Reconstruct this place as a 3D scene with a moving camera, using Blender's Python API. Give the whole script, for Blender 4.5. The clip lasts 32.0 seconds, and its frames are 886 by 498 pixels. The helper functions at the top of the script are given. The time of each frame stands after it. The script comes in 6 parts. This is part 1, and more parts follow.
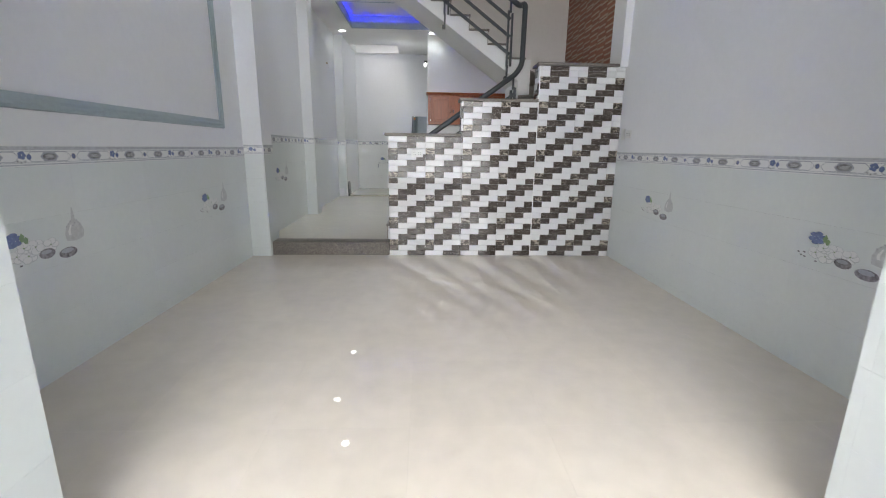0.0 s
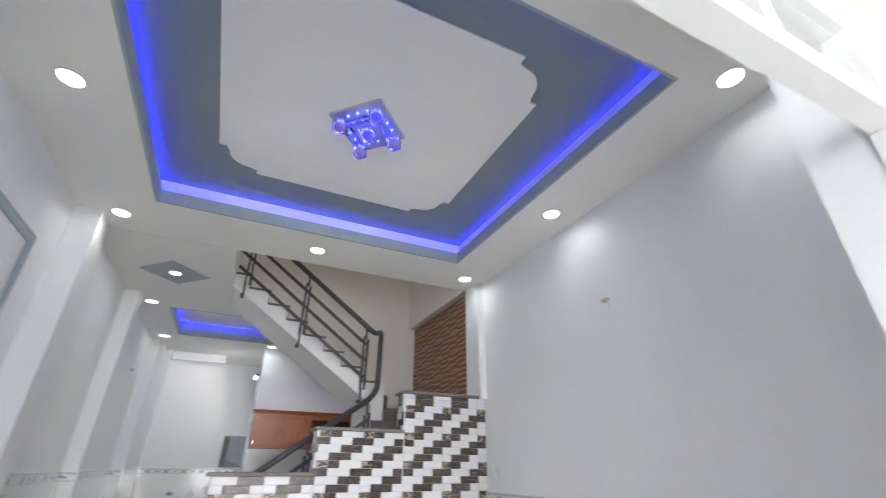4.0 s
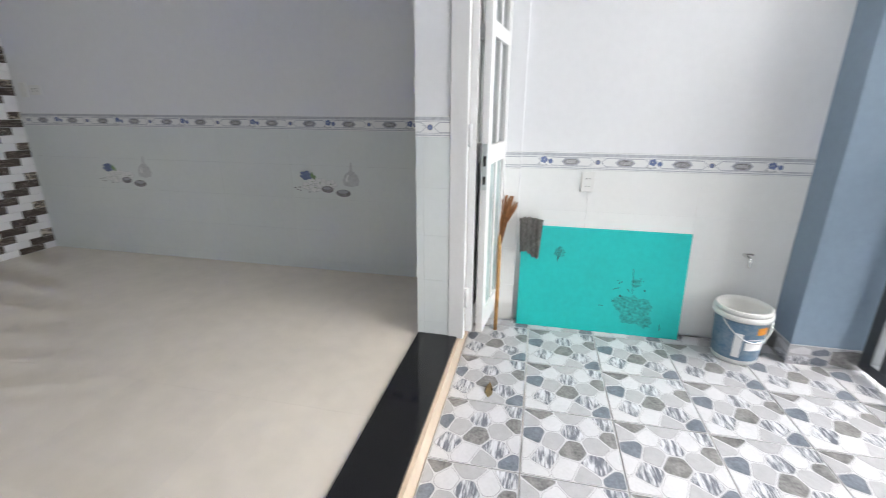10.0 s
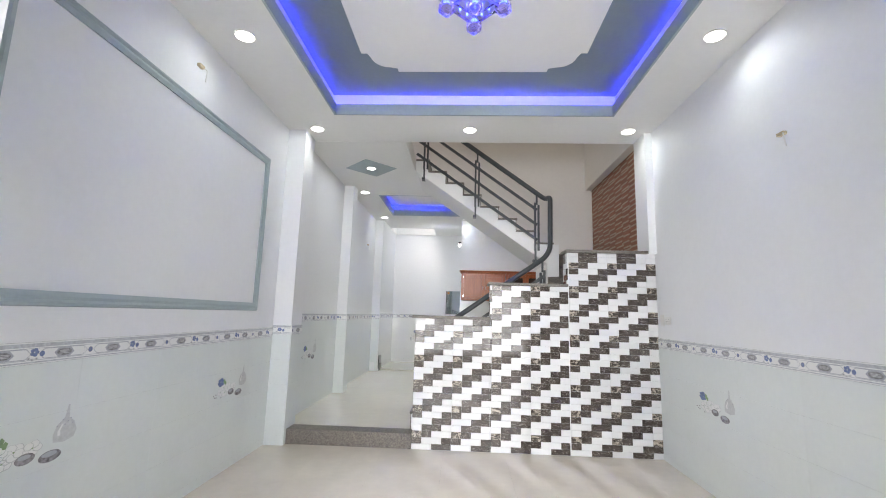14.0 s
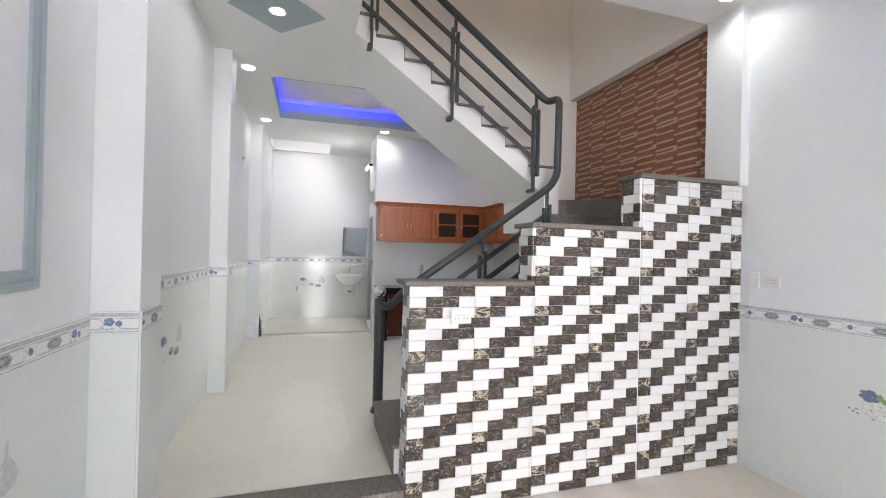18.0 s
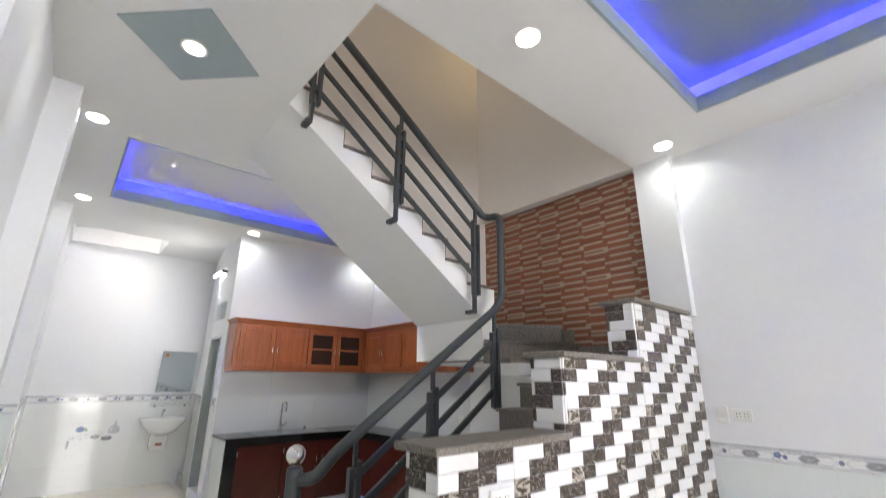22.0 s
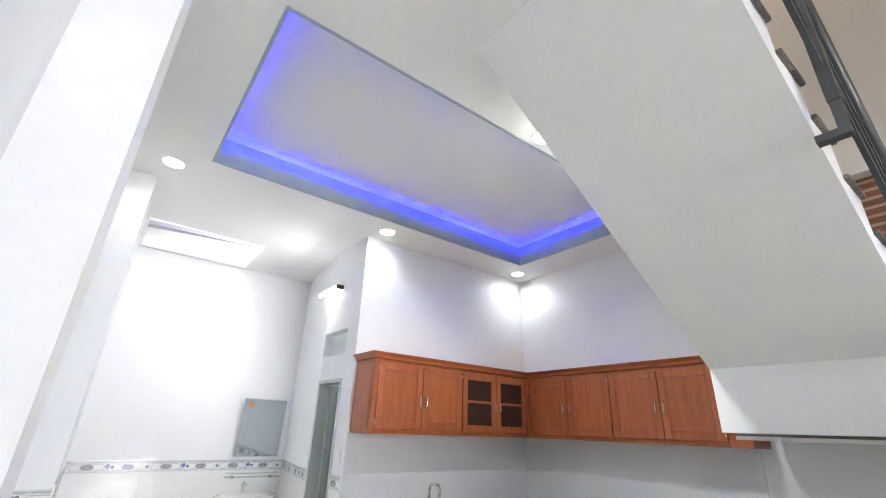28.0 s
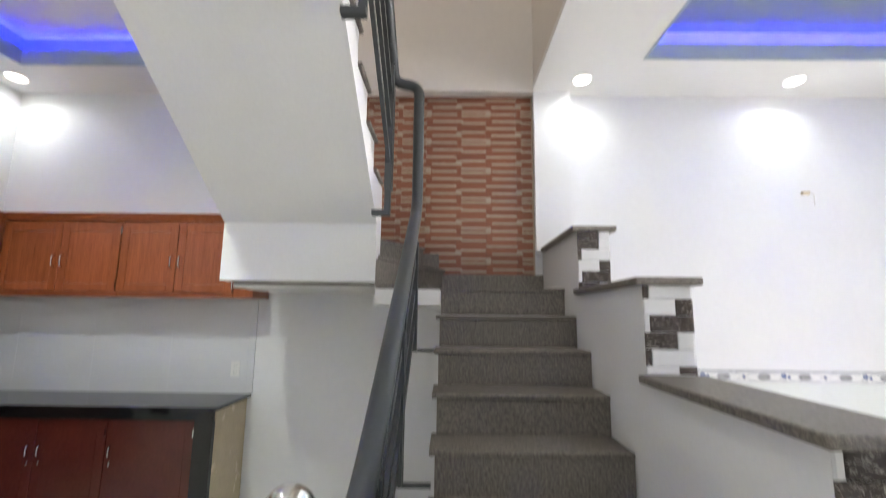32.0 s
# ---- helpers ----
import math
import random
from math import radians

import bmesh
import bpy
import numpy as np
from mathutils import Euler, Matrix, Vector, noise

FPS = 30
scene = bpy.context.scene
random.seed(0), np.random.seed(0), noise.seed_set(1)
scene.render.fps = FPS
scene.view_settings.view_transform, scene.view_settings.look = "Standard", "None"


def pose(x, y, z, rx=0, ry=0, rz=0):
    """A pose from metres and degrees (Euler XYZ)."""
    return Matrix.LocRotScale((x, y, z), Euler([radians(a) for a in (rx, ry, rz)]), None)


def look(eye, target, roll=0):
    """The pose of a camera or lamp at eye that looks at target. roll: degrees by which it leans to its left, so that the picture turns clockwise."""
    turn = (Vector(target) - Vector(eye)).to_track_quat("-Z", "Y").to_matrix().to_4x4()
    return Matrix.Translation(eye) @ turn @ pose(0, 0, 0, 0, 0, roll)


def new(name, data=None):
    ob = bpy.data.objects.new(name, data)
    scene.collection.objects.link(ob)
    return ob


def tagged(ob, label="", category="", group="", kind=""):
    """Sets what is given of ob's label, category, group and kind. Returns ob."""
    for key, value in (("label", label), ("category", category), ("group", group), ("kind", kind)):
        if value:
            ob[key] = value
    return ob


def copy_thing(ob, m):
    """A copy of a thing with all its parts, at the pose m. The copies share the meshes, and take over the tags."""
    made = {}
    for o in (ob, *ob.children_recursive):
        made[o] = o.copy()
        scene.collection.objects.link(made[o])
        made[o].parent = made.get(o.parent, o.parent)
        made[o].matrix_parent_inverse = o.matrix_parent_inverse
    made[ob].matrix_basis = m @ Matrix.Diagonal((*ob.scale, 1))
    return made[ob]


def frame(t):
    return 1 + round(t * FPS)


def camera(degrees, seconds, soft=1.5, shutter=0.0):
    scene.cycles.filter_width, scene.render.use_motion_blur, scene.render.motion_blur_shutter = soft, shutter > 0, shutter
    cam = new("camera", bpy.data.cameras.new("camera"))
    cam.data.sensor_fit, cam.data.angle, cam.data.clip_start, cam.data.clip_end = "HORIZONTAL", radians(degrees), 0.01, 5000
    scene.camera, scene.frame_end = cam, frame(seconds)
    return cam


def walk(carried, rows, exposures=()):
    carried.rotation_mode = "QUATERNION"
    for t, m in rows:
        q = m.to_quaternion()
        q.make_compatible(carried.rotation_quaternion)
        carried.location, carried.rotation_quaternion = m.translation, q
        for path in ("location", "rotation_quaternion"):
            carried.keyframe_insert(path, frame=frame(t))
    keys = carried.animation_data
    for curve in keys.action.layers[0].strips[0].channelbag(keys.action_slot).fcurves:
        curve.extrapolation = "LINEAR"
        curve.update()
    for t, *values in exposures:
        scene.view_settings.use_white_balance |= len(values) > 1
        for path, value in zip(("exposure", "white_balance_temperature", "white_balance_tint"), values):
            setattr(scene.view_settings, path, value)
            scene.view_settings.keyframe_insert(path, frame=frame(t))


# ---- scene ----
# ---------------- camera and walk ----------------
PATH = [
    (0, (0.189, -0.032, 1.183), (0.276, 1.914, 0.73), 0.8),
    (0.5, (0.238, 0.075, 1.258), (0.232, 2.051, 0.951), 0.3),
    (1, (0.209, 0.109, 1.316), (0.171, 2.103, 1.467), 0.2),
    (1.5, (0.252, 0.155, 1.342), (0.187, 2.085, 1.859), 0.5),
    (2, (0.274, 0.136, 1.353), (0.186, 2.018, 2.025), 0.9),
    (2.5, (0.207, 0.101, 1.371), (0.116, 1.953, 2.119), 1.0),
    (3, (0.083, 0.129, 1.386), (0.127, 1.964, 2.18), 0.4),
    (3.5, (-0.017, 0.324, 1.374), (0.294, 2.105, 2.23), 0.8),
    (4, (-0.185, 0.504, 1.377), (0.57, 2.122, 2.279), 0.4),
    (4.5, (-0.357, 0.505, 1.408), (0.827, 1.836, 2.317), 1.4),
    (6.5, (-0.641, 0.332, 1.356), (1.087, 0.922, 2.174), 1.1),
    (7, (-0.733, 0.347, 1.373), (1.071, 0.722, 2.151), 0.9),
    (7.5, (-0.783, 0.403, 1.361), (1.056, 0.63, 2.113), 0.8),
    (8, (-0.749, 0.443, 1.287), (1.14, 0.633, 1.916), 1.0),
    (8.5, (-0.711, 0.472, 1.178), (1.279, 0.63, 1.299), 0.8),
    (9, (-0.711, 0.477, 1.182), (1.245, 0.623, 0.789), 1.3),
    (9.5, (-0.714, 0.492, 1.192), (1.198, 0.643, 0.627), 1.6),
    (10, (-0.676, 0.462, 1.216), (1.186, 0.862, 0.605), 0.4),
    (10.5, (-0.556, 0.28, 1.204), (1.061, 1.284, 0.591), -0.3),
    (11, (-0.318, 0.216, 1.178), (0.824, 1.741, 0.571), 0.2),
    (11.5, (-0.037, 0.218, 1.23), (0.621, 2.008, 0.629), 0.3),
    (12, (0.234, 0.201, 1.271), (0.448, 2.101, 0.684), 0.3),
    (12.5, (0.376, 0.192, 1.286), (0.354, 2.13, 0.791), 0.5),
    (13, (0.369, 0.142, 1.318), (0.254, 2.128, 1.114), 0.5),
    (13.5, (0.332, 0.113, 1.359), (0.225, 2.09, 1.638), 1.3),
    (15.5, (0.052, 0.621, 1.246), (-0.003, 2.596, 1.56), 1.4),
    (16, (-0.057, 0.946, 1.215), (-0.085, 2.937, 1.396), 1.3),
    (16.5, (-0.142, 1.319, 1.416), (-0.11, 3.317, 1.496), 1.2),
    (17, (-0.384, 1.539, 1.466), (-0.222, 3.532, 1.508), 1.3),
    (17.5, (-0.574, 1.869, 1.474), (-0.202, 3.834, 1.491), 1.4),
    (18, (-0.749, 2.331, 1.507), (-0.161, 4.242, 1.518), 1.3),
    (18.5, (-0.974, 2.684, 1.522), (-0.245, 4.546, 1.566), 1.4),
    (19, (-1.042, 3.031, 1.532), (-0.174, 4.829, 1.654), 1.1),
    (19.5, (-1.203, 3.256, 1.567), (-0.179, 4.947, 1.871), 0.8),
    (20, (-1.313, 3.33, 1.588), (-0.177, 4.871, 2.165), 0.4),
    (20.5, (-1.315, 3.348, 1.611), (-0.157, 4.797, 2.359), 0.7),
    (21, (-1.301, 3.375, 1.628), (-0.125, 4.795, 2.404), 0.8),
    (21.5, (-1.3, 3.414, 1.618), (-0.107, 4.815, 2.403), 0.7),
    (22, (-1.272, 3.477, 1.557), (-0.025, 4.928, 2.138), 0.5),
    (22.5, (-1.233, 3.446, 1.452), (0.024, 5.0, 1.516), 0.9),
    (23, (-1.172, 3.405, 1.374), (-0.039, 5.024, 1.066), 1.0),
    (23.5, (-1.173, 3.4, 1.352), (-0.206, 5.083, 0.872), 0.8),
    (24, (-1.189, 3.633, 1.355), (-0.461, 5.413, 0.807), 1.0),
    (24.5, (-1.182, 3.982, 1.342), (-0.662, 5.824, 0.763), 0.7),
    (26.5, (-1.159, 5.395, 1.631), (-0.242, 7.143, 1.313), 1.5),
    (27, (-1.264, 5.704, 1.665), (-0.203, 7.399, 1.697), 1.8),
    (27.5, (-1.391, 5.831, 1.691), (-0.287, 7.401, 2.255), 2.2),
    (28, (-1.414, 5.87, 1.699), (-0.314, 7.354, 2.467), 2.1),
    (28.5, (-1.389, 5.86, 1.702), (-0.286, 7.317, 2.515), 1.8),
    (29, (-1.318, 5.814, 1.679), (-0.018, 7.067, 2.54), 0.9),
    (29.5, (-1.271, 5.777, 1.697), (0.376, 6.479, 2.587), 0.5),
    (30, (-1.235, 5.749, 1.73), (0.526, 6.069, 2.623), 0.8),
    (30.5, (-1.219, 5.726, 1.738), (0.554, 5.961, 2.635), 0.7),
    (31, (-1.217, 5.696, 1.743), (0.56, 5.895, 2.639), 1.5),
    (31.5, (-1.146, 5.677, 1.669), (0.67, 5.782, 2.501), 1.1),
    (32, (-1.091, 5.676, 1.548), (0.886, 5.701, 1.848), 0.7),
]
cam = camera(91.3, 32.0, soft=1.0, shutter=0.3)
EXPO = [(0.0, 1.25, 6500, 10), (1.0, 1.9, 6500, 10), (2.0, 2.0, 6630, 10), (3.0, 1.45, 6630, 10), (4.0, 1.5, 6500, 10), (7.0, 0.55, 6500, 10), (8.0, 0.6, 6500, 10), (9.0, 0.65, 6500, 10), (9.7, 0.75, 6500, 10), (11.0, 0.85, 6500, 10), (12.0, 1.7, 6500, 10), (13.0, 1.85, 6500, 10), (16.0, 1.93, 6690, 12), (17.0, 1.93, 6700, 12), (19.0, 2.01, 6710, 12), (22.0, 2.05, 6730, 12), (24.0, 2.03, 6470, 10), (26.5, 2.5, 6550, 12), (28.5, 2.48, 6550, 12), (31.0, 2.48, 6670, 12), (32.0, 2.48, 6700, 12)]
walk(cam, [(t, look(eye, target, roll)) for t, eye, target, roll in PATH], EXPO)

# ---------------- world, sun, lamps ----------------
world = bpy.data.worlds.new("overcast_sky")
scene.world = world
world.use_nodes = True
wn = world.node_tree
sky = wn.nodes.new("ShaderNodeTexSky")
sky.sky_type = "NISHITA"
sky.sun_disc = False
sky.sun_elevation = radians(52)
sky.sun_rotation = radians(200)
sky.air_density, sky.dust_density, sky.ozone_density = 1.0, 6.0, 0.5
wn.links.new(sky.outputs[0], wn.nodes["Background"].inputs[0])
wn.nodes["Background"].inputs[1].default_value = 0.15


LEVEL = 0.33                  # lamps against the sky


def lamp(name, kind, energy, m, color=(1, 1, 1), **kw):
    d = bpy.data.lights.new(name, kind)
    d.energy, d.color = energy * (1.0 if kind == "SUN" else LEVEL), color
    for k, v in kw.items():
        if k == "size":
            d.size = v
        elif k == "size_y":
            d.shape = "RECTANGLE"
            d.size_y = v
        elif k == "disk":
            d.shape = "DISK"
            d.size = v
        elif k == "radius":
            d.shadow_soft_size = v
        elif k == "angle":
            d.angle = v
        elif k == "spread":
            d.spread = v
    ob = new(name, d)
    ob.matrix_world = m
    return ob


lamp("sun", "SUN", 1.5, look((0, 0, 0), (0.25, 0.55, -0.8)), (1, 0.97, 0.93), angle=radians(20))
# sky light that falls in through the gate and through the rear skylight
lamp("gate_daylight", "AREA", 2900, look((-0.9, -3.9, 5.6), (0.7, -0.5, 0.6)), (0.97, 0.985, 1.0), size=6.0, size_y=3.4)
lamp("street_daylight", "AREA", 1080, look((0.1, -3.3, 1.6), (0.3, 3, 1.0)), (0.98, 0.99, 1.0), size=5.0, size_y=2.6)
lamp("skylight_daylight", "AREA", 1.5, look((-0.93, 10.6, 3.64), (-0.93, 10.4, 0)), (0.97, 0.99, 1.0), size=0.95, size_y=0.6, spread=radians(150))


# ---------------- materials ----------------
def mat(name, base, rough=0.5, metal=0.0, var=0.06, scale=6.0, fine=60.0, bump=0.0, bump_scale=80.0, coat=0.0, ior=1.5, tone=None, lo=0.6, hi=1.4, emit=None, strength=0.0, objvar=0.0, trans=0.0):
    m = bpy.data.materials.new(name)
    m.use_nodes = True
    nt = m.node_tree
    b = nt.nodes["Principled BSDF"]
    b.inputs["Roughness"].default_value = rough
    b.inputs["Metallic"].default_value = metal
    b.inputs["IOR"].default_value = ior
    b.inputs["Coat Weight"].default_value = coat
    b.inputs["Coat Roughness"].default_value = 0.05
    b.inputs["Transmission Weight"].default_value = trans
    tc = nt.nodes.new("ShaderNodeTexCoord")
    geo = nt.nodes.new("ShaderNodeNewGeometry")
    n1 = nt.nodes.new("ShaderNodeTexNoise")
    n1.inputs["Scale"].default_value = scale
    n1.inputs["Detail"].default_value = 4
    nt.links.new(geo.outputs["Position"], n1.inputs["Vector"])
    n2 = nt.nodes.new("ShaderNodeTexNoise")
    n2.inputs["Scale"].default_value = fine
    n2.inputs["Detail"].default_value = 3
    nt.links.new(geo.outputs["Position"], n2.inputs["Vector"])
    add = nt.nodes.new("ShaderNodeMath")
    add.operation = "ADD"
    nt.links.new(n1.outputs["Fac"], add.inputs[0])
    nt.links.new(n2.outputs["Fac"], add.inputs[1])
    ramp = nt.nodes.new("ShaderNodeMapRange")
    ramp.inputs["From Min"].default_value, ramp.inputs["From Max"].default_value = lo, hi
    nt.links.new(add.outputs[0], ramp.inputs["Value"])
    mix = nt.nodes.new("ShaderNodeMix")
    mix.data_type = "RGBA"
    other = tone or tuple(max(0.0, c * (1 - 2 * var)) for c in base)
    mix.inputs["A"].default_value = (*other, 1)
    mix.inputs["B"].default_value = (*tuple(min(1.0, c * (1 + var)) for c in base), 1)
    nt.links.new(ramp.outputs[0], mix.inputs["Factor"])
    col = mix.outputs["Result"]
    if objvar:
        info = nt.nodes.new("ShaderNodeObjectInfo")
        hsv = nt.nodes.new("ShaderNodeHueSaturation")
        mr = nt.nodes.new("ShaderNodeMapRange")
        mr.inputs["To Min"].default_value, mr.inputs["To Max"].default_value = 1 - objvar, 1 + objvar
        nt.links.new(info.outputs["Random"], mr.inputs["Value"])
        nt.links.new(mr.outputs[0], hsv.inputs["Value"])
        nt.links.new(col, hsv.inputs["Color"])
        col = hsv.outputs["Color"]
    nt.links.new(col, b.inputs["Base Color"])
    if rough > 0.02 and metal < 0.9:
        rr = nt.nodes.new("ShaderNodeMapRange")
        rr.inputs["To Min"].default_value, rr.inputs["To Max"].default_value = rough * 0.8, min(1.0, rough * 1.25)
        nt.links.new(n1.outputs["Fac"], rr.inputs["Value"])
        nt.links.new(rr.outputs[0], b.inputs["Roughness"])
    if bump:
        n3 = nt.nodes.new("ShaderNodeTexNoise")
        n3.inputs["Scale"].default_value = bump_scale
        n3.inputs["Detail"].default_value = 4
        nt.links.new(geo.outputs["Position"], n3.inputs["Vector"])
        bp = nt.nodes.new("ShaderNodeBump")
        bp.inputs["Strength"].default_value = bump
        bp.inputs["Distance"].default_value = 0.01
        nt.links.new(n3.outputs["Fac"], bp.inputs["Height"])
        nt.links.new(bp.outputs[0], b.inputs["Normal"])
    if emit:
        b.inputs["Emission Color"].default_value = (*emit, 1)
        b.inputs["Emission Strength"].default_value = strength * LEVEL
    return m


def glass_mat(name, tint=(0.9, 0.95, 0.95), rough=0.02, clear=1.0):
    m = bpy.data.materials.new(name)
    m.use_nodes = True
    b = m.node_tree.nodes["Principled BSDF"]
    b.inputs["Base Color"].default_value = (*tint, 1)
    b.inputs["Roughness"].default_value = rough
    b.inputs["Transmission Weight"].default_value = clear
    b.inputs["IOR"].default_value = 1.45
    return m


M = {}
M["wall"] = mat("white_wall_paint", (0.80, 0.81, 0.83), 0.55, var=0.015, scale=1.5, fine=25, bump=0.05, bump_scale=45)
M["ceil"] = mat("white_ceiling_paint", (0.82, 0.82, 0.815), 0.6, var=0.012, scale=1.2, fine=20, bump=0.03, bump_scale=30)
M["void"] = mat("cream_wall_paint", (0.74, 0.71, 0.68), 0.6, var=0.02, scale=1.5, fine=20, bump=0.05, bump_scale=40)
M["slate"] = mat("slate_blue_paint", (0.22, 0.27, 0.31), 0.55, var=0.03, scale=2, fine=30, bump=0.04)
M["trim"] = mat("blue_grey_trim_paint", (0.36, 0.43, 0.46), 0.5, var=0.04, scale=4, fine=40)
M["dado"] = mat("pale_glazed_wall_tile", (0.74, 0.78, 0.775), 0.10, var=0.015, scale=3, fine=30, objvar=0.01)
M["wash_tile"] = mat("white_glazed_wall_tile", (0.84, 0.85, 0.84), 0.1, var=0.012, scale=3, fine=30, objvar=0.01)
M["grout"] = mat("light_grout", (0.66, 0.63, 0.59), 0.8, var=0.06, scale=8)
M["floor"] = mat("cream_polished_floor_tile", (0.74, 0.675, 0.59), 0.008, ior=1.64, var=0.04, scale=2.2, fine=9, objvar=0.012)
M["rfloor"] = mat("ivory_polished_floor_tile", (0.76, 0.715, 0.625), 0.008, ior=1.64, var=0.03, scale=2.0, fine=9, objvar=0.012)
M["floor_joint"] = mat("cream_floor_joint", (0.60, 0.55, 0.49), 0.6, var=0.05, scale=8)
M["granite"] = mat("speckled_grey_granite", (0.27, 0.24, 0.21), 0.52, var=0.1, scale=90, fine=420, tone=(0.05, 0.043, 0.038), lo=0.7, hi=1.3)
M["black_granite"] = mat("black_granite", (0.012, 0.012, 0.014), 0.06, var=0.3, scale=60, fine=300)
M["stair_white"] = mat("stair_white_plaster", (0.80, 0.80, 0.80), 0.6, var=0.02, scale=3, bump=0.05)

M["led"] = mat("blue_led", (0.1, 0.1, 0.9), 0.5, emit=(0.012, 0.022, 1.0), strength=50)
M["led_soft"] = mat("blue_led_dim", (0.1, 0.1, 0.9), 0.5, emit=(0.012, 0.022, 1.0), strength=42)
M["white_tile"] = mat("white_glazed_brick_tile", (0.78, 0.78, 0.79), 0.045, ior=1.33, var=0.015, scale=5, objvar=0.015)


def vein_mat(name, dark, vein, rough, scale, width, cloud):
    """Dark polished marble: thin wandering veins, and pale clouds where cloud is over 0."""
    m = mat(name, dark, rough, ior=1.36, var=0.25, scale=14, fine=150, objvar=0.12)
    nt = m.node_tree
    b = nt.nodes["Principled BSDF"]
    src = b.inputs["Base Color"].links[0].from_socket
    geo = nt.nodes.new("ShaderNodeNewGeometry")
    mp = nt.nodes.new("ShaderNodeMapping")
    mp.inputs["Scale"].default_value = (0.7, 0.7, 1.5)
    nt.links.new(geo.outputs["Position"], mp.inputs["Vector"])
    out = src
    for sc, wd, gain in ((scale, width, 1.0), (scale * 0.45, cloud, 0.9)):
        if wd <= 0:
            continue
        n = nt.nodes.new("ShaderNodeTexNoise")
        n.inputs["Scale"].default_value, n.inputs["Detail"].default_value, n.inputs["Distortion"].default_value = sc, 3.0, 0.8
        nt.links.new(mp.outputs[0], n.inputs["Vector"])
        d = nt.nodes.new("ShaderNodeMath")
        d.operation = "SUBTRACT"
        d.inputs[1].default_value = 0.5
        nt.links.new(n.outputs["Fac"], d.inputs[0])
        ab = nt.nodes.new("ShaderNodeMath")
        ab.operation = "ABSOLUTE"
        nt.links.new(d.outputs[0], ab.inputs[0])
        mr = nt.nodes.new("ShaderNodeMapRange")
        mr.inputs["From Min"].default_value, mr.inputs["From Max"].default_value = 0.0, wd
        mr.inputs["To Min"].default_value, mr.inputs["To Max"].default_value = gain, 0.0
        nt.links.new(ab.outputs[0], mr.inputs["Value"])
        mix = nt.nodes.new("ShaderNodeMix")
        mix.data_type = "RGBA"
        mix.inputs["B"].default_value = (*vein, 1)
        nt.links.new(mr.outputs[0], mix.inputs["Factor"])
        nt.links.new(out, mix.inputs["A"])
        out = mix.outputs["Result"]
    nt.links.new(out, b.inputs["Base Color"])
    return m


M["dark_tile"] = vein_mat("dark_marble_brick_tile", (0.082, 0.066, 0.058), (0.46, 0.42, 0.38), 0.07, 30, 0.016, 0.0)
M["vein_tile"] = vein_mat("veined_brown_brick_tile", (0.085, 0.072, 0.062), (0.62, 0.55, 0.46), 0.08, 26, 0.022, 0.05)
M["brown_plank"] = mat("terracotta_brown_tile", (0.27, 0.095, 0.048), 0.45, var=0.12, scale=14, fine=120, bump=0.15, bump_scale=90, objvar=0.12)
M["cream_strip"] = mat("cream_stone_strip", (0.43, 0.34, 0.26), 0.5, var=0.1, scale=20, fine=120, objvar=0.08)
M["brown_joint"] = mat("dark_brown_joint", (0.11, 0.035, 0.02), 0.8, var=0.1)
M["iron"] = mat("dark_grey_painted_iron", (0.052, 0.06, 0.066), 0.38, var=0.08, scale=12, fine=80)
M["gate"] = mat("charcoal_painted_steel", (0.055, 0.062, 0.068), 0.35, var=0.1, scale=9, fine=70)
M["chrome"] = mat("polished_steel", (0.78, 0.78, 0.77), 0.12, metal=1.0, var=0.03)
M["cab"] = mat("orange_brown_varnished_wood", (0.385, 0.112, 0.042), 0.3, var=0.2, scale=9, fine=60, tone=(0.25, 0.06, 0.017), objvar=0.05)
M["cab_low"] = mat("dark_red_glossy_board", (0.088, 0.018, 0.0135), 0.2, var=0.12, scale=6, fine=50, objvar=0.05)
M["splash"] = mat("pale_grey_glazed_tile", (0.71, 0.72, 0.735), 0.12, var=0.02, scale=4, objvar=0.012)
M["beige"] = mat("beige_side_tile", (0.62, 0.52, 0.36), 0.25, var=0.06, scale=12)
M["ceramic"] = mat("white_ceramic", (0.85, 0.85, 0.84), 0.08, var=0.01, coat=0.5)
M["plastic"] = mat("white_plastic", (0.78, 0.78, 0.76), 0.35, var=0.02)
M["black"] = mat("black_plastic", (0.015, 0.015, 0.015), 0.4, var=0.1)
M["alu"] = mat("grey_aluminium", (0.55, 0.58, 0.58), 0.35, metal=0.7, var=0.05)
M["frost"] = mat("frosted_door_glass", (0.42, 0.50, 0.49), 0.25, var=0.05)
M["mirror"] = mat("mirror_glass", (0.62, 0.68, 0.71), 0.08, metal=1.0, var=0.01)
M["glass"] = glass_mat("clear_glass")
M["dark_glass"] = mat("dark_cabinet_glass", (0.035, 0.022, 0.018), 0.06, var=0.1)
M["gold"] = mat("polished_brass", (0.75, 0.5, 0.18), 0.15, metal=1.0, var=0.05)
M["lampglow"] = mat("lit_lamp_face", (0.9, 0.9, 0.88), 0.4, emit=(1.0, 0.98, 0.93), strength=7)
M["tubeglow"] = mat("lit_tube", (0.9, 0.9, 0.88), 0.4, emit=(0.97, 1.0, 1.0), strength=9)
M["warmglow"] = mat("lit_frosted_shade", (0.9, 0.85, 0.7), 0.4, emit=(1.0, 0.78, 0.42), strength=16)
M["steel_white"] = mat("white_powder_coated_steel", (0.74, 0.74, 0.735), 0.35, var=0.02, scale=5)
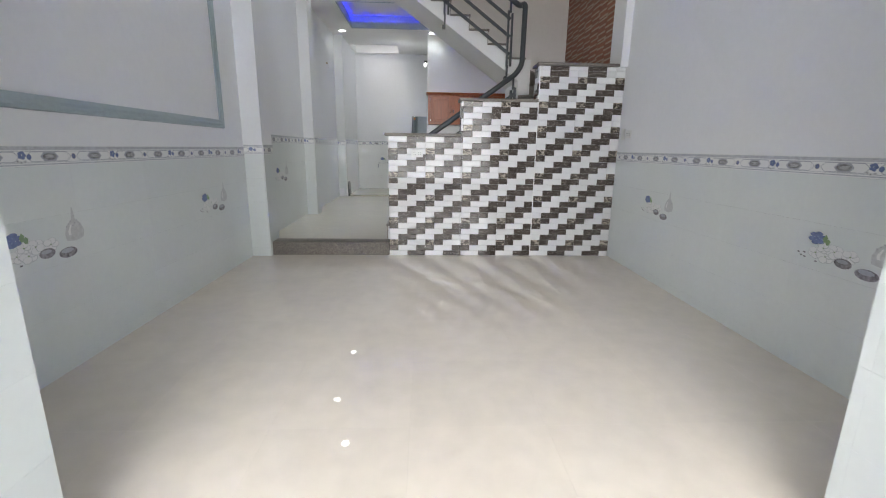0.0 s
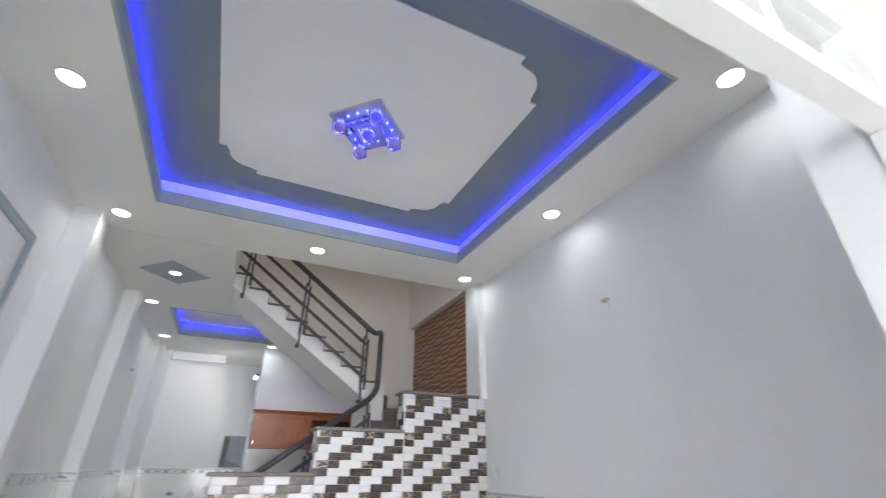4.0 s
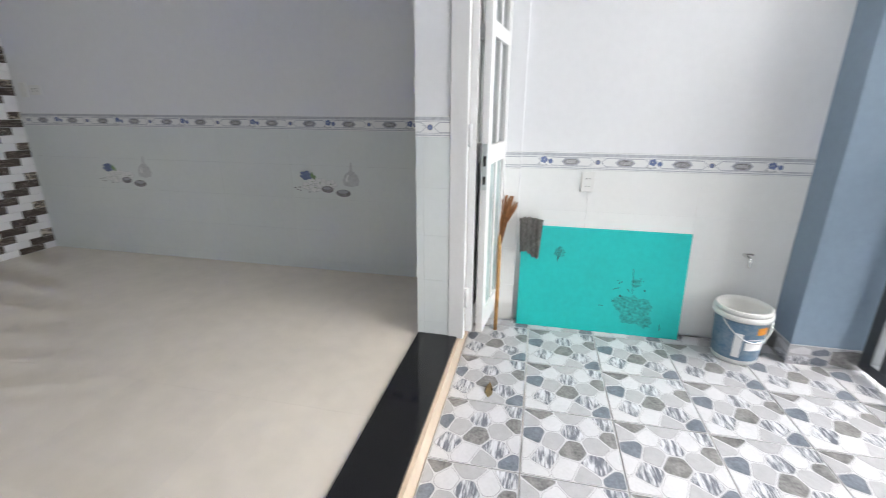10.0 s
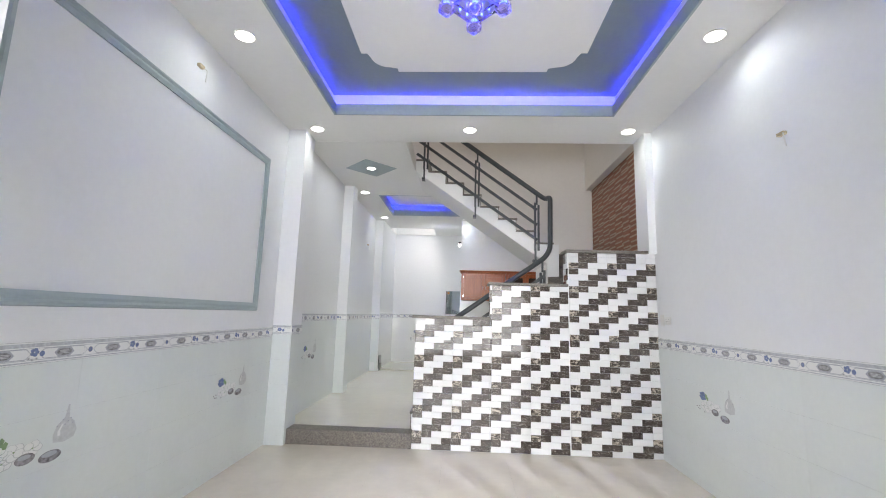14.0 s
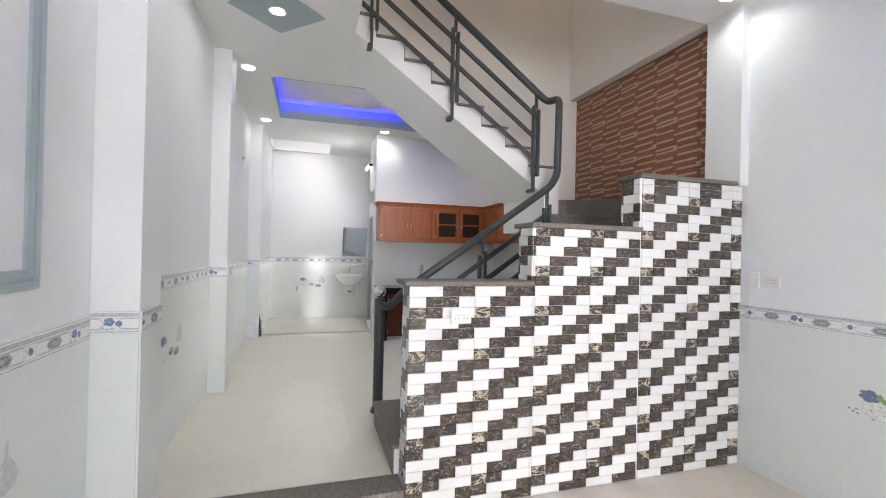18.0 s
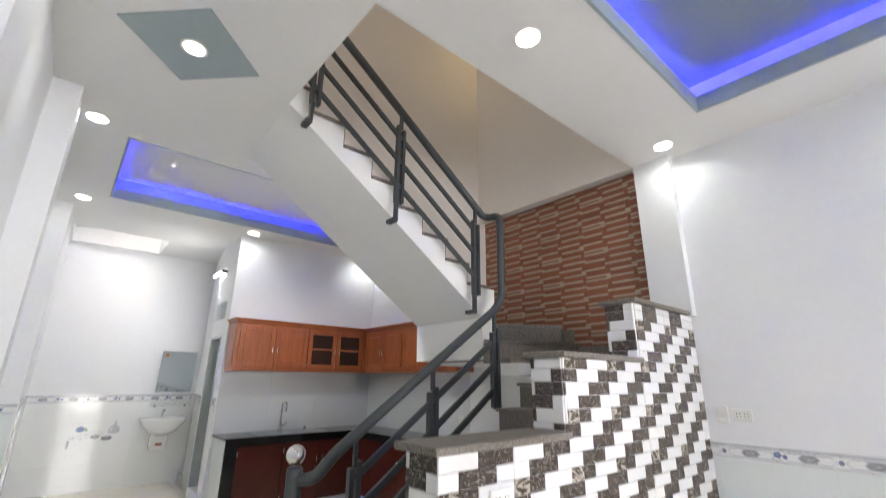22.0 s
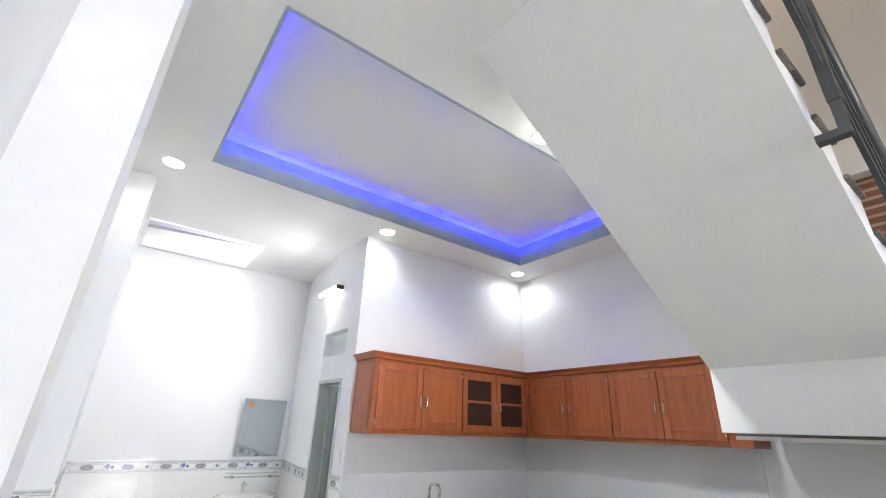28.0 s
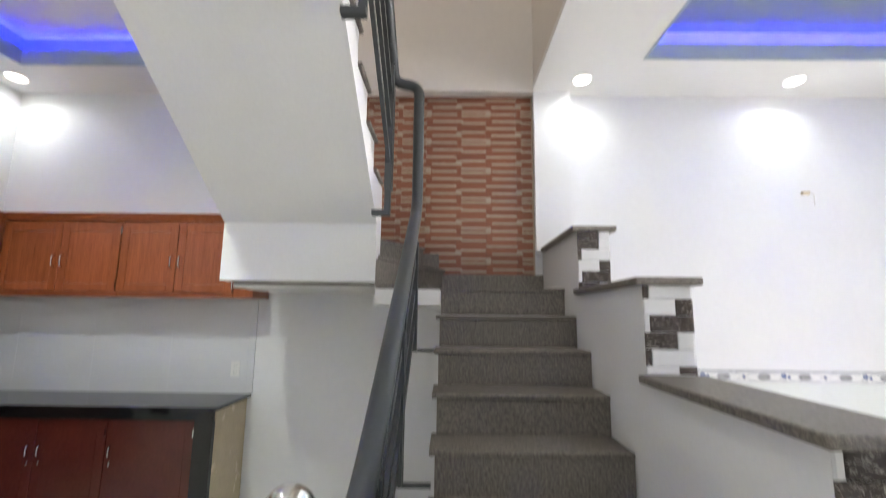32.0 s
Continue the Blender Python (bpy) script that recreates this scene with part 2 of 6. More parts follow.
M["marble"] = mat("peach_marble_facing", (0.70, 0.56, 0.42), 0.18, var=0.06, scale=5, fine=18)
M["col_blue"] = mat("slate_blue_column_paint", (0.24, 0.32, 0.41), 0.5, var=0.04, scale=3, fine=30, bump=0.05)
M["cap_grey"] = mat("grey_cornice_paint", (0.27, 0.25, 0.25), 0.6, var=0.06, scale=8, bump=0.08)
M["teal"] = mat("turquoise_board", (0.012, 0.55, 0.53), 0.4, var=0.05, scale=4, fine=30)
M["putty"] = mat("smeared_putty", (0.03, 0.42, 0.40), 0.75, var=0.25, scale=60)
M["straw"] = mat("brown_straw", (0.30, 0.13, 0.05), 0.8, var=0.3, scale=40, fine=200)
M["bamboo"] = mat("bamboo_stick", (0.52, 0.28, 0.10), 0.5, var=0.2, scale=30)
M["cloth"] = mat("grey_rag", (0.34, 0.32, 0.30), 0.9, var=0.2, scale=30, bump=0.3)
M["pail_blue"] = mat("scuffed_blue_label", (0.035, 0.11, 0.19), 0.4, var=0.3, scale=14, fine=60, tone=(0.22, 0.28, 0.34))
M["orange"] = mat("orange_print", (0.75, 0.30, 0.03), 0.5, var=0.1)
M["yellow"] = mat("yellow_print", (0.80, 0.55, 0.10), 0.5, var=0.05)
M["violet"] = mat("violet_print", (0.16, 0.13, 0.42), 0.5, var=0.1)
M["red"] = mat("red_plastic", (0.5, 0.03, 0.02), 0.4, var=0.1)
M["p_blue"] = mat("blue_print", (0.19, 0.24, 0.42), 0.12, var=0.15, scale=80)
M["p_green"] = mat("green_print", (0.30, 0.42, 0.25), 0.12, var=0.1)
M["p_stone"] = mat("grey_stone_print", (0.31, 0.30, 0.32), 0.12, var=0.25, scale=60)
M["p_pale"] = mat("pale_grey_print", (0.60, 0.62, 0.63), 0.12, var=0.06, scale=60)
M["p_line"] = mat("grey_line_print", (0.44, 0.46, 0.51), 0.12, var=0.08)
M["p_band"] = mat("grey_band_print", (0.54, 0.56, 0.60), 0.12, var=0.12, scale=60)
M["p_white"] = mat("white_print", (0.82, 0.83, 0.83), 0.1, var=0.02)
M["p_red"] = mat("red_brown_print", (0.35, 0.12, 0.08), 0.2, var=0.05)
M["dry_leaf"] = mat("dry_leaf", (0.28, 0.20, 0.10), 0.7, var=0.2, scale=60)
# the blue LED glow is put into the crystal's glass colour as a tint
M["crystal"] = glass_mat("blue_glow_tinted_crystal", (0.55, 0.48, 1.0), 0.12)
M["bulb"] = mat("blue_led_dots", (0.2, 0.3, 1), 0.4, emit=(0.02, 0.035, 1.0), strength=26)
M["plate"] = mat("brushed_lamp_plate", (0.52, 0.53, 0.60), 0.3, metal=0.6, var=0.04)


def wood_grain(m, axis_scale):
    nt = m.node_tree
    for n in nt.nodes:
        if n.type == "TEX_NOISE":
            mp = nt.nodes.new("ShaderNodeMapping")
            mp.inputs["Scale"].default_value = axis_scale
            src = n.inputs["Vector"].links[0].from_socket
            nt.links.new(src, mp.inputs["Vector"])
            nt.links.new(mp.outputs[0], n.inputs["Vector"])


wood_grain(M["cab"], (4, 4, 0.3))
wood_grain(M["brown_plank"], (1, 0.4, 3))


M["porch_plain"] = mat("grey_tile_ground", (0.58, 0.58, 0.60), 0.4, var=0.06, scale=20, fine=120, bump=0.1)
M["st_white"] = mat("white_stone_print", (0.60, 0.60, 0.62), 0.3, var=0.05, scale=10, fine=80)
M["st_light"] = mat("light_grey_stone_print", (0.43, 0.43, 0.45), 0.35, var=0.08, scale=30, fine=260)
M["st_dark"] = mat("dark_brown_grey_stone_print", (0.24, 0.235, 0.23), 0.3, var=0.3, scale=22, fine=90, tone=(0.085, 0.085, 0.088))
M["st_blue"] = mat("dark_blue_grey_stone_print", (0.17, 0.19, 0.225), 0.3, var=0.25, scale=22, fine=90, tone=(0.085, 0.10, 0.125))
M["st_stripe"] = mat("striped_grey_stone_print", (0.56, 0.57, 0.60), 0.3, var=0.1, scale=22, fine=70, tone=(0.13, 0.14, 0.17), lo=0.88, hi=1.12)
M["st_edge"] = mat("stone_outline_print", (0.33, 0.33, 0.35), 0.4, var=0.1, scale=20)
wood_grain(M["st_stripe"], (0.3, 2.4, 1))

# ---------------- mesh helpers ----------------
def box(bm, x0, x1, y0, y1, z0, z1, bevel=0.0):
    vs = [bm.verts.new((x, y, z)) for z in (z0, z1) for y in (y0, y1) for x in (x0, x1)]
    fs = [(0, 2, 3, 1), (4, 5, 7, 6), (0, 1, 5, 4), (2, 6, 7, 3), (0, 4, 6, 2), (1, 3, 7, 5)]
    faces = [bm.faces.new([vs[i] for i in f]) for f in fs]
    if bevel:
        es = list({e for f in faces for e in f.edges})
        bmesh.ops.bevel(bm, geom=es, offset=bevel, segments=2, affect="EDGES", profile=0.5)
    return faces


def boxes(*rows, bevel=0.0):
    bm = bmesh.new()
    for r in rows:
        b2 = bmesh.new()
        box(b2, *r, bevel=bevel)
        join(bm, b2)
    return bm


def join(bm, other):
    me = bpy.data.meshes.new("tmp")
    other.to_mesh(me)
    other.free()
    bm.from_mesh(me)
    bpy.data.meshes.remove(me)
    return bm


def prism(pts, lo, hi, axis="z"):
    """A flat outline raised between lo and hi along an axis; the outline gives the other two coordinates in xyz order."""
    bm = bmesh.new()

    def at(p, h):
        return {"z": (p[0], p[1], h), "y": (p[0], h, p[1]), "x": (h, p[0], p[1])}[axis]

    a = [bm.verts.new(at(p, lo)) for p in pts]
    b = [bm.verts.new(at(p, hi)) for p in pts]
    bm.faces.new(a[::-1])
    bm.faces.new(b)
    for i in range(len(pts)):
        j = (i + 1) % len(pts)
        bm.faces.new((a[i], a[j], b[j], b[i]))
    bmesh.ops.recalc_face_normals(bm, faces=bm.faces[:])
    return bm


def lathe(profile, seg=24, cx=0, cy=0):
    bm = bmesh.new()
    rings = []
    for r, z in profile:
        if r < 1e-5:
            rings.append([bm.verts.new((cx, cy, z))])
        else:
            rings.append([bm.verts.new((cx + r * math.cos(2 * math.pi * i / seg), cy + r * math.sin(2 * math.pi * i / seg), z)) for i in range(seg)])
    for a, b in zip(rings, rings[1:]):
        for i in range(seg):
            j = (i + 1) % seg
            if len(a) == 1 and len(b) > 1:
                bm.faces.new((a[0], b[j], b[i]))
            elif len(b) == 1 and len(a) > 1:
                bm.faces.new((a[i], a[j], b[0]))
            elif len(a) > 1:
                bm.faces.new((a[i], a[j], b[j], b[i]))
    bmesh.ops.recalc_face_normals(bm, faces=bm.faces[:])
    for f in bm.faces:
        f.smooth = True
    return bm


def tube(points, r, seg=12, smooth=True):
    """A round bar along a line of points, with closed ends."""
    bm = bmesh.new()
    pts = [Vector(p) for p in points]
    rings = []
    side = None
    for i, p in enumerate(pts):
        d = (pts[min(i + 1, len(pts) - 1)] - pts[max(i - 1, 0)]).normalized()
        if side is None:
            side = d.orthogonal().normalized()
        side = (side - d * side.dot(d)).normalized()
        up = d.cross(side)
        rings.append([bm.verts.new(p + r * (math.cos(2 * math.pi * k / seg) * side + math.sin(2 * math.pi * k / seg) * up)) for k in range(seg)])
    for a, b in zip(rings, rings[1:]):
        for k in range(seg):
            f = bm.faces.new((a[k], a[(k + 1) % seg], b[(k + 1) % seg], b[k]))
            f.smooth = smooth
    bm.faces.new(rings[0][::-1])
    bm.faces.new(rings[-1])
    bmesh.ops.recalc_face_normals(bm, faces=bm.faces[:])
    return bm


def bar(a, b, w, h):
    """A square bar of section w x h from a to b."""
    bm = bmesh.new()
    a, b = Vector(a), Vector(b)
    d = (b - a).normalized()
    side = d.cross(Vector((0, 0, 1)))
    side = side.normalized() if side.length > 1e-4 else Vector((1, 0, 0))
    up = side.cross(d)
    vs = []
    for p in (a, b):
        vs.append([bm.verts.new(p + side * sx * w / 2 + up * sy * h / 2) for sx, sy in ((-1, -1), (1, -1), (1, 1), (-1, 1))])
    for k in range(4):
        bm.faces.new((vs[0][k], vs[0][(k + 1) % 4], vs[1][(k + 1) % 4], vs[1][k]))
    bm.faces.new(vs[0][::-1])
    bm.faces.new(vs[1])
    bmesh.ops.recalc_face_normals(bm, faces=bm.faces[:])
    return bm


def arc(points, radius=0.08, n=6):
    """Rounds the inner corners of a line of points."""
    pts = [Vector(p) for p in points]
    out = [pts[0]]
    for a, p, b in zip(pts, pts[1:], pts[2:]):
        u, v = (a - p), (b - p)
        r = min(radius, u.length * 0.45, v.length * 0.45)
        p0, p1 = p + u.normalized() * r, p + v.normalized() * r
        for k in range(n + 1):
            t = k / n
            out.append((1 - t) ** 2 * p0 + 2 * t * (1 - t) * p + t * t * p1)
    out.append(pts[-1])
    return out


def ob_from(name, bm, material=None, parent=None):
    me = bpy.data.meshes.new(name)
    bm.to_mesh(me)
    bm.free()
    if material is not None:
        for m in material if isinstance(material, (list, tuple)) else (material,):
            me.materials.append(m)
    ob = new(name, me)
    if parent is not None:
        ob.parent = parent
    return ob


def part(name, bm, material, parent, label=""):
    ob = ob_from(name, bm, material, parent)
    return tagged(ob, label)


def structure(name, bm, material, label, category):
    return tagged(ob_from(name, bm, material), label, category, kind="structure")


def thing(name, label, category, at=(0, 0, 0), group=""):
    e = new(name)
    e.empty_display_size = 0.05
    e.location = at
    return tagged(e, label, category, group)


def piece(name, mesh, parent, loc):
    ob = new(name, mesh)
    ob.parent = parent
    ob.location = loc
    return ob


def mesh_of(name, bm, *materials):
    me = bpy.data.meshes.new(name)
    bm.to_mesh(me)
    bm.free()
    for m in materials:
        me.materials.append(m)
    return me


# ---------------- plan ----------------
XL, XR = -1.70, 2.30          # living room walls
XLR = -1.64                   # rear left wall
YD0, YD1 = 0.83, 1.06         # front wall with the folding door
JL, JR = -0.85, 1.45          # door opening
YT = 4.74                     # face of the tiled stair wall
ZC = 3.36                     # ceiling
ZR = 0.145                    # rear floor
YK, XK = 9.295, 0.242         # kitchen back wall, bathroom wall
YB = 11.15                    # rear wall
ZP = -0.125                   # porch floor
XP = 2.03                     # porch side wall
ZPC = 3.11                    # porch ceiling
ZV = 6.50                     # ceiling over the stair

# ---------------- setting: walls ----------------
W = 0.15
structure("wall_left", boxes((XL - W, XL, YD1, 4.97, -0.2, ZC + 0.6)), M["wall"], "white painted plaster wall of the living room", "wall")
structure("wall_right", boxes((XR, XR + W, YD1, 4.999, -0.2, ZC + 0.6)), M["wall"], "white painted plaster wall of the living room", "wall")
structure("wall_front", boxes((XL - W, JL, YD0, YD1, -0.2, ZC + 0.6), (JR, XR + W, YD0 + 0.004, YD1, -0.2, ZC + 0.6), (JL, JR, YD0 + 0.05, YD1, 2.77, ZC + 0.6)), M["wall"], "white front wall round the folding door opening", "wall")
structure("wall_rear_left", boxes((XLR - W - 0.06, XLR, 4.97, 9.40, -0.2, ZV)), M["wall"], "white painted rear hall wall", "wall")
structure("wall_rear_right", boxes((XR, XR + W, 5.0, YK + W, -0.2, ZV)), M["wall"], "white painted wall beside kitchen and stair", "wall")
structure("wall_kitchen", boxes((XK, XR, YK, YK + W, -0.2, ZC)), M["wall"], "white kitchen back wall", "wall")
structure("wall_bathroom", boxes((XK, XK + 0.1, YK + W, 9.50, -0.2, ZC), (XK, XK + 0.1, 9.50, 10.0, 2.08, 2.30), (XK, XK + 0.1, 9.50, 10.0, 2.52, ZC), (XK, XK + 0.1, 9.50, 10.0, -0.2, 0.28)), M["wall"], "white bathroom wall with door and vent openings", "wall")
structure("wall_bathroom_skew", prism([(XK, 10.0), (XK + 0.1, 10.0), (XK + 0.268, YB), (XK + 0.168, YB)], -0.2, ZC), M["wall"], "white bathroom wall running askew to the rear wall", "wall")
structure("wall_back", boxes((XL - W, 1.9, YB, YB + W, -0.2, ZC + 1)), M["wall"], "white rear wall above a tiled dado", "wall")
structure("wall_wash_left", boxes((XL - W, -1.47, 9.40, YB, -0.2, ZC + 1)), M["wall"], "white side wall of the wash area", "wall")
structure("wall_bathroom_inside", boxes((1.75, 1.9, YK + W, YB, -0.2, ZC)), M["dado"], "tiled inner wall of the bathroom", "wall")
structure("pillar_front", boxes((XL + 0.002, -1.50, 4.68, 4.968, -0.2, ZC - 0.001)), M["wall"], "white square pillar between living room and hall", "pillar")
structure("pillar_middle", boxes((XLR, -1.487, 6.805, 7.05, ZR - 0.1, ZC)), M["wall"], "white square pillar in the rear hall", "pillar")
structure("pillar_stair", boxes((2.222, XR, 4.70, 4.995, 2.035, ZC)), M["wall"], "white pilaster beside the stair", "pillar")
# stairwell above the ceiling
structure("wall_void_front", boxes((XLR, XR, 4.86, 5.001, ZC + 0.0505, ZV)), M["void"], "cream painted stairwell wall", "wall")
structure("wall_void_back", prism([(2.287, 1.735), (1.62, 1.735), (1.62, 2.22), (-0.38, 3.44), (-0.416, 3.551), (XLR, 3.551), (XLR, ZV), (2.287, ZV)], 6.85, 7.0155, "y"), M["void"], "cream painted upper stairwell wall", "wall")
structure("wall_void_right", boxes((XR - 0.11, XR - 0.001, 5.0012, 6.8498, 3.345, ZV)), M["void"], "cream painted upper stairwell side wall standing proud of the brown tiles", "wall")
structure("ceiling_stairwell", boxes((XLR, XR + W, 4.86, 7.25, ZV, ZV + 0.1)), M["void"], "cream ceiling high over the stair", "ceiling")
structure("slab_upper_floor", boxes((XLR, -0.417, 5.002, 7.016, ZC + 0.0005, 3.55)), M["ceil"], "edge of the upper floor slab", "ceiling")

# ---------------- setting: ceilings ----------------
def ring_ceiling(name, x0, x1, y0, y1, hx0, hx1, hy0, hy1, z, t, label):
    hx0, hx1, hy0, hy1 = hx0 - 0.018, hx1 + 0.018, hy0 - 0.018, hy1 + 0.018
    bm = boxes((x0, x1, y0, hy0, z, z + t), (x0, x1, hy1, y1, z, z + t), (x0, hx0, hy0, hy1, z, z + t), (hx1, x1, hy0, hy1, z, z + t))
    return structure(name, bm, M["ceil"], label, "ceiling")


LC = (-1.056, 1.748, 1.549, 4.29)      # living room cove opening
KC = (-1.176, 1.857, 7.375, 8.877)     # kitchen cove opening
ring_ceiling("ceiling_living", XL, XR, YD1, 5.005, *LC, ZC, 0.05, "white dropped ceiling with a cove opening")
ring_ceiling("ceiling_kitchen", XLR, XR, 7.02, YK + W, *KC, ZC, 0.05, "white dropped kitchen ceiling with a cove opening")
structure("ceiling_wash", boxes((-1.47, -1.44, YK + W, YB, ZC, ZC + 0.3), (-0.42, 1.75, YK + W, YB, ZC, ZC + 0.3), (-1.44, -0.42, YK + W, 10.25, ZC, ZC + 0.3), (-1.44, -0.42, 11.08, YB, ZC, ZC + 0.3)), M["ceil"], "white ceiling with a skylight shaft", "ceiling")
structure("ceiling_hall", boxes((XLR, -0.4175, 5.006, 7.018, ZC - 0.003, ZC)), M["ceil"], "white hall ceiling under the upper floor", "ceiling")
structure("beam_kitchen", boxes((-0.417, XR, 7.10, 7.25, ZC + 0.05, 3.55)), M["ceil"], "white edge beam of the upper floor", "beam")


def cove(name, o, zu, upper_mat, side_mat, strip_mat, lip=0.11, off=0.05):
    x0, x1, y0, y1 = o
    e = thing(name, "recessed ceiling cove with a blue light strip behind its lip", "ceiling cove")
    t, ZL = 0.018, ZC - 0.003
    part("lip", boxes((x0 - t, x1 + t, y0 - t, y0, ZL, ZC + lip), (x0 - t, x1 + t, y1, y1 + t, ZL, ZC + lip), (x0 - t, x0, y0, y1, ZL, ZC + lip), (x1, x1 + t, y0, y1, ZL, ZC + lip)), M["trim"], e, "blue-grey painted lip")
    X0, X1, Y0, Y1 = x0 - off, x1 + off, y0 - off, y1 + off
    part("cove_wall", boxes((X0 - 0.03, X1 + 0.03, Y0 - 0.03, Y0, ZC + 0.05, zu), (X0 - 0.03, X1 + 0.03, Y1, Y1 + 0.03, ZC + 0.05, zu), (X0 - 0.03, X0, Y0, Y1, ZC + 0.05, zu), (X1, X1 + 0.03, Y0, Y1, ZC + 0.05, zu)), side_mat, e, "painted upright inside the cove")
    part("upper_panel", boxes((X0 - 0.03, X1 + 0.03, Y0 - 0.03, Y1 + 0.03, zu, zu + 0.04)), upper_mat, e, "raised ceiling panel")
    zl = ZC + lip - 0.05
    a, b = 0.022, off - 0.012
    part("light_strip", boxes((x0 - a - 0.012, x1 + a + 0.012, y0 - a - 0.012, y0 - a, zl, zl + 0.006), (x0 - a - 0.012, x1 + a + 0.012, y1 + a, y1 + a + 0.012, zl, zl + 0.006), (x0 - a - 0.012, x0 - a, y0 - a, y1 + a, zl, zl + 0.006), (x1 + a, x1 + a + 0.012, y0 - a, y1 + a, zl, zl + 0.006)), strip_mat, e, "glowing blue LED strip")
    return e


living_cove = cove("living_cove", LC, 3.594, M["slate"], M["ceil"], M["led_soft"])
cove("kitchen_cove", KC, 3.59, M["ceil"], M["trim"], M["led"])

# ---------------- setting: floors ----------------
structure("floor", boxes((XL - W, XR + W, YD1, 4.74, -0.25, -0.012)), M["floor_joint"], "base under cream polished floor tiles", "floor")
structure("floor_rear", boxes((XLR, XR, 4.94, YB, -0.25, ZR - 0.012)), M["floor_joint"], "base under ivory polished floor tiles", "floor")
structure("floor_porch", boxes((-2.0, 2.03, -1.75, YD0, -0.35, ZP - 0.012)), M["grout"], "base under stone-patterned porch tiles", "floor")

# ---------------- stair wall with brick-pattern tiles ----------------
def cap_stone(x0, x1, y0, y1, z):
    return boxes((x0, x1, y0, y1, z, z + 0.03), bevel=0.006)


sw = thing("stair_wall", "stepped stair wall faced with black and white brick tiles under granite caps", "wall", (1.05, 4.84, 0))
SW = [(-0.20, 0.585, 1.305), (0.585, 1.39, 1.67), (1.39, 2.30, 2.035)]


def under(parent, name, bm, material, label=""):
    """A part given in world metres under a parent that stands elsewhere."""
    ob = part(name, bm, material, parent, label)
    ob.matrix_parent_inverse = Matrix.Translation(parent.location).inverted()
    return ob


under(sw, "core", boxes(*[(a + (0.008 if i == 0 else 0), b, YT + 0.008, 4.932, -0.15, z) for i, (a, b, z) in enumerate(SW)]), M["stair_white"], "white plastered core")
under(sw, "cap", cap_stone(-0.235, 0.583, YT - 0.03, 4.965, 1.305), M["granite"], "speckled granite cap")
under(sw, "cap", cap_stone(0.555, 1.388, YT - 0.03, 4.965, 1.67), M["granite"], "speckled granite cap")
under(sw, "cap", cap_stone(1.36, 2.2215, YT - 0.03, 4.965, 2.035), M["granite"], "speckled granite cap")

# ---------------- granite step into the rear hall ----------------
structure("step_threshold", boxes((-1.498, -0.205, YT, 4.935, -0.1, ZR + 0.002), bevel=0.004), M["granite"], "speckled granite step between living room and hall", "step")

# ---------------- staircase ----------------
stair = thing("staircase", "granite-clad staircase that turns beneath a white soffit", "staircase", (0.6, 5.4, ZR))
LOW = [(-0.25 + 0.24 * i, 0.32 + 0.175 * i) for i in range(8)]
pts = [(-0.23, ZR)]
for i, (x, z) in enumerate(LOW):
    pts += [(x + 0.02, z - 0.025), (x + 0.26 if i < 7 else 1.69, z - 0.025)]
pts += [(1.69, 1.695), (2.288, 1.695), (2.288, 1.52), (1.72, 1.52), (0.10, ZR)]
under(stair, "lower_flight", prism(pts, 4.934, 5.72, "y"), M["stair_white"], "white plastered flight body")
for i, (x, z) in enumerate(LOW):
    under(stair, "tread", boxes((x, x + (0.262 if i < 7 else 0.265), 4.936, 5.745, z - 0.024, z), bevel=0.006), M["granite"])
    under(stair, "riser", boxes((x + 0.012, x + 0.022, 4.936, 5.722, z - 0.174, z - 0.025)), M["granite"])
# landing and turning steps
under(stair, "landing", prism([(1.67, 4.936), (2.286, 4.936), (2.286, 5.74), (1.44, 6.10), (1.44, 5.80), (1.67, 5.745)], 1.696, 1.72), M["granite"])
under(stair, "riser", boxes((1.682, 1.692, 4.936, 5.72, 1.55, 1.695)), M["granite"])
under(stair, "landing_slab", prism([(1.445, 5.722), (2.286, 5.722), (2.286, 6.104), (1.445, 6.104)], 1.60, 1.694), M["stair_white"], "white landing edge")
for z, poly in ((1.895, [(1.445, 6.09), (2.286, 5.70), (2.286, 7.018), (1.602, 7.018), (1.602, 6.12)]), (2.07, [(1.602, 6.30), (1.80, 6.25), (2.286, 5.86), (2.286, 7.018), (1.602, 7.018)]), (2.22, [(1.602, 6.112), (1.72, 6.30), (1.95, 7.018), (1.602, 7.018)])):
    under(stair, "winder_tread", prism(poly, z - 0.024, z), M["granite"])
    inner = [(p[0] + 0.004 if p[0] < 1.61 else p[0], p[1] + 0.015) if p[1] < 7 else (p[0], p[1] - 0.004) for p in poly]
    under(stair, "winder_riser", prism(inner, z - 0.174, z - 0.025), M["granite"])
under(stair, "winder_slab", boxes((1.601, 2.286, 6.105, 7.018, 1.70, 1.7205)), M["stair_white"], "white underside of the turning steps")
under(stair, "skirting", boxes((2.274, 2.288, 4.937, 5.75, 1.722, 1.86)), M["granite"])
under(stair, "skirting", boxes((2.274, 2.288, 5.75, 6.10, 1.90, 2.02)), M["granite"])
under(stair, "landing_beam", boxes((1.437, 1.60, 6.1052, 7.0198, 1.735, 2.079)), M["stair_white"], "white beam under the landing")
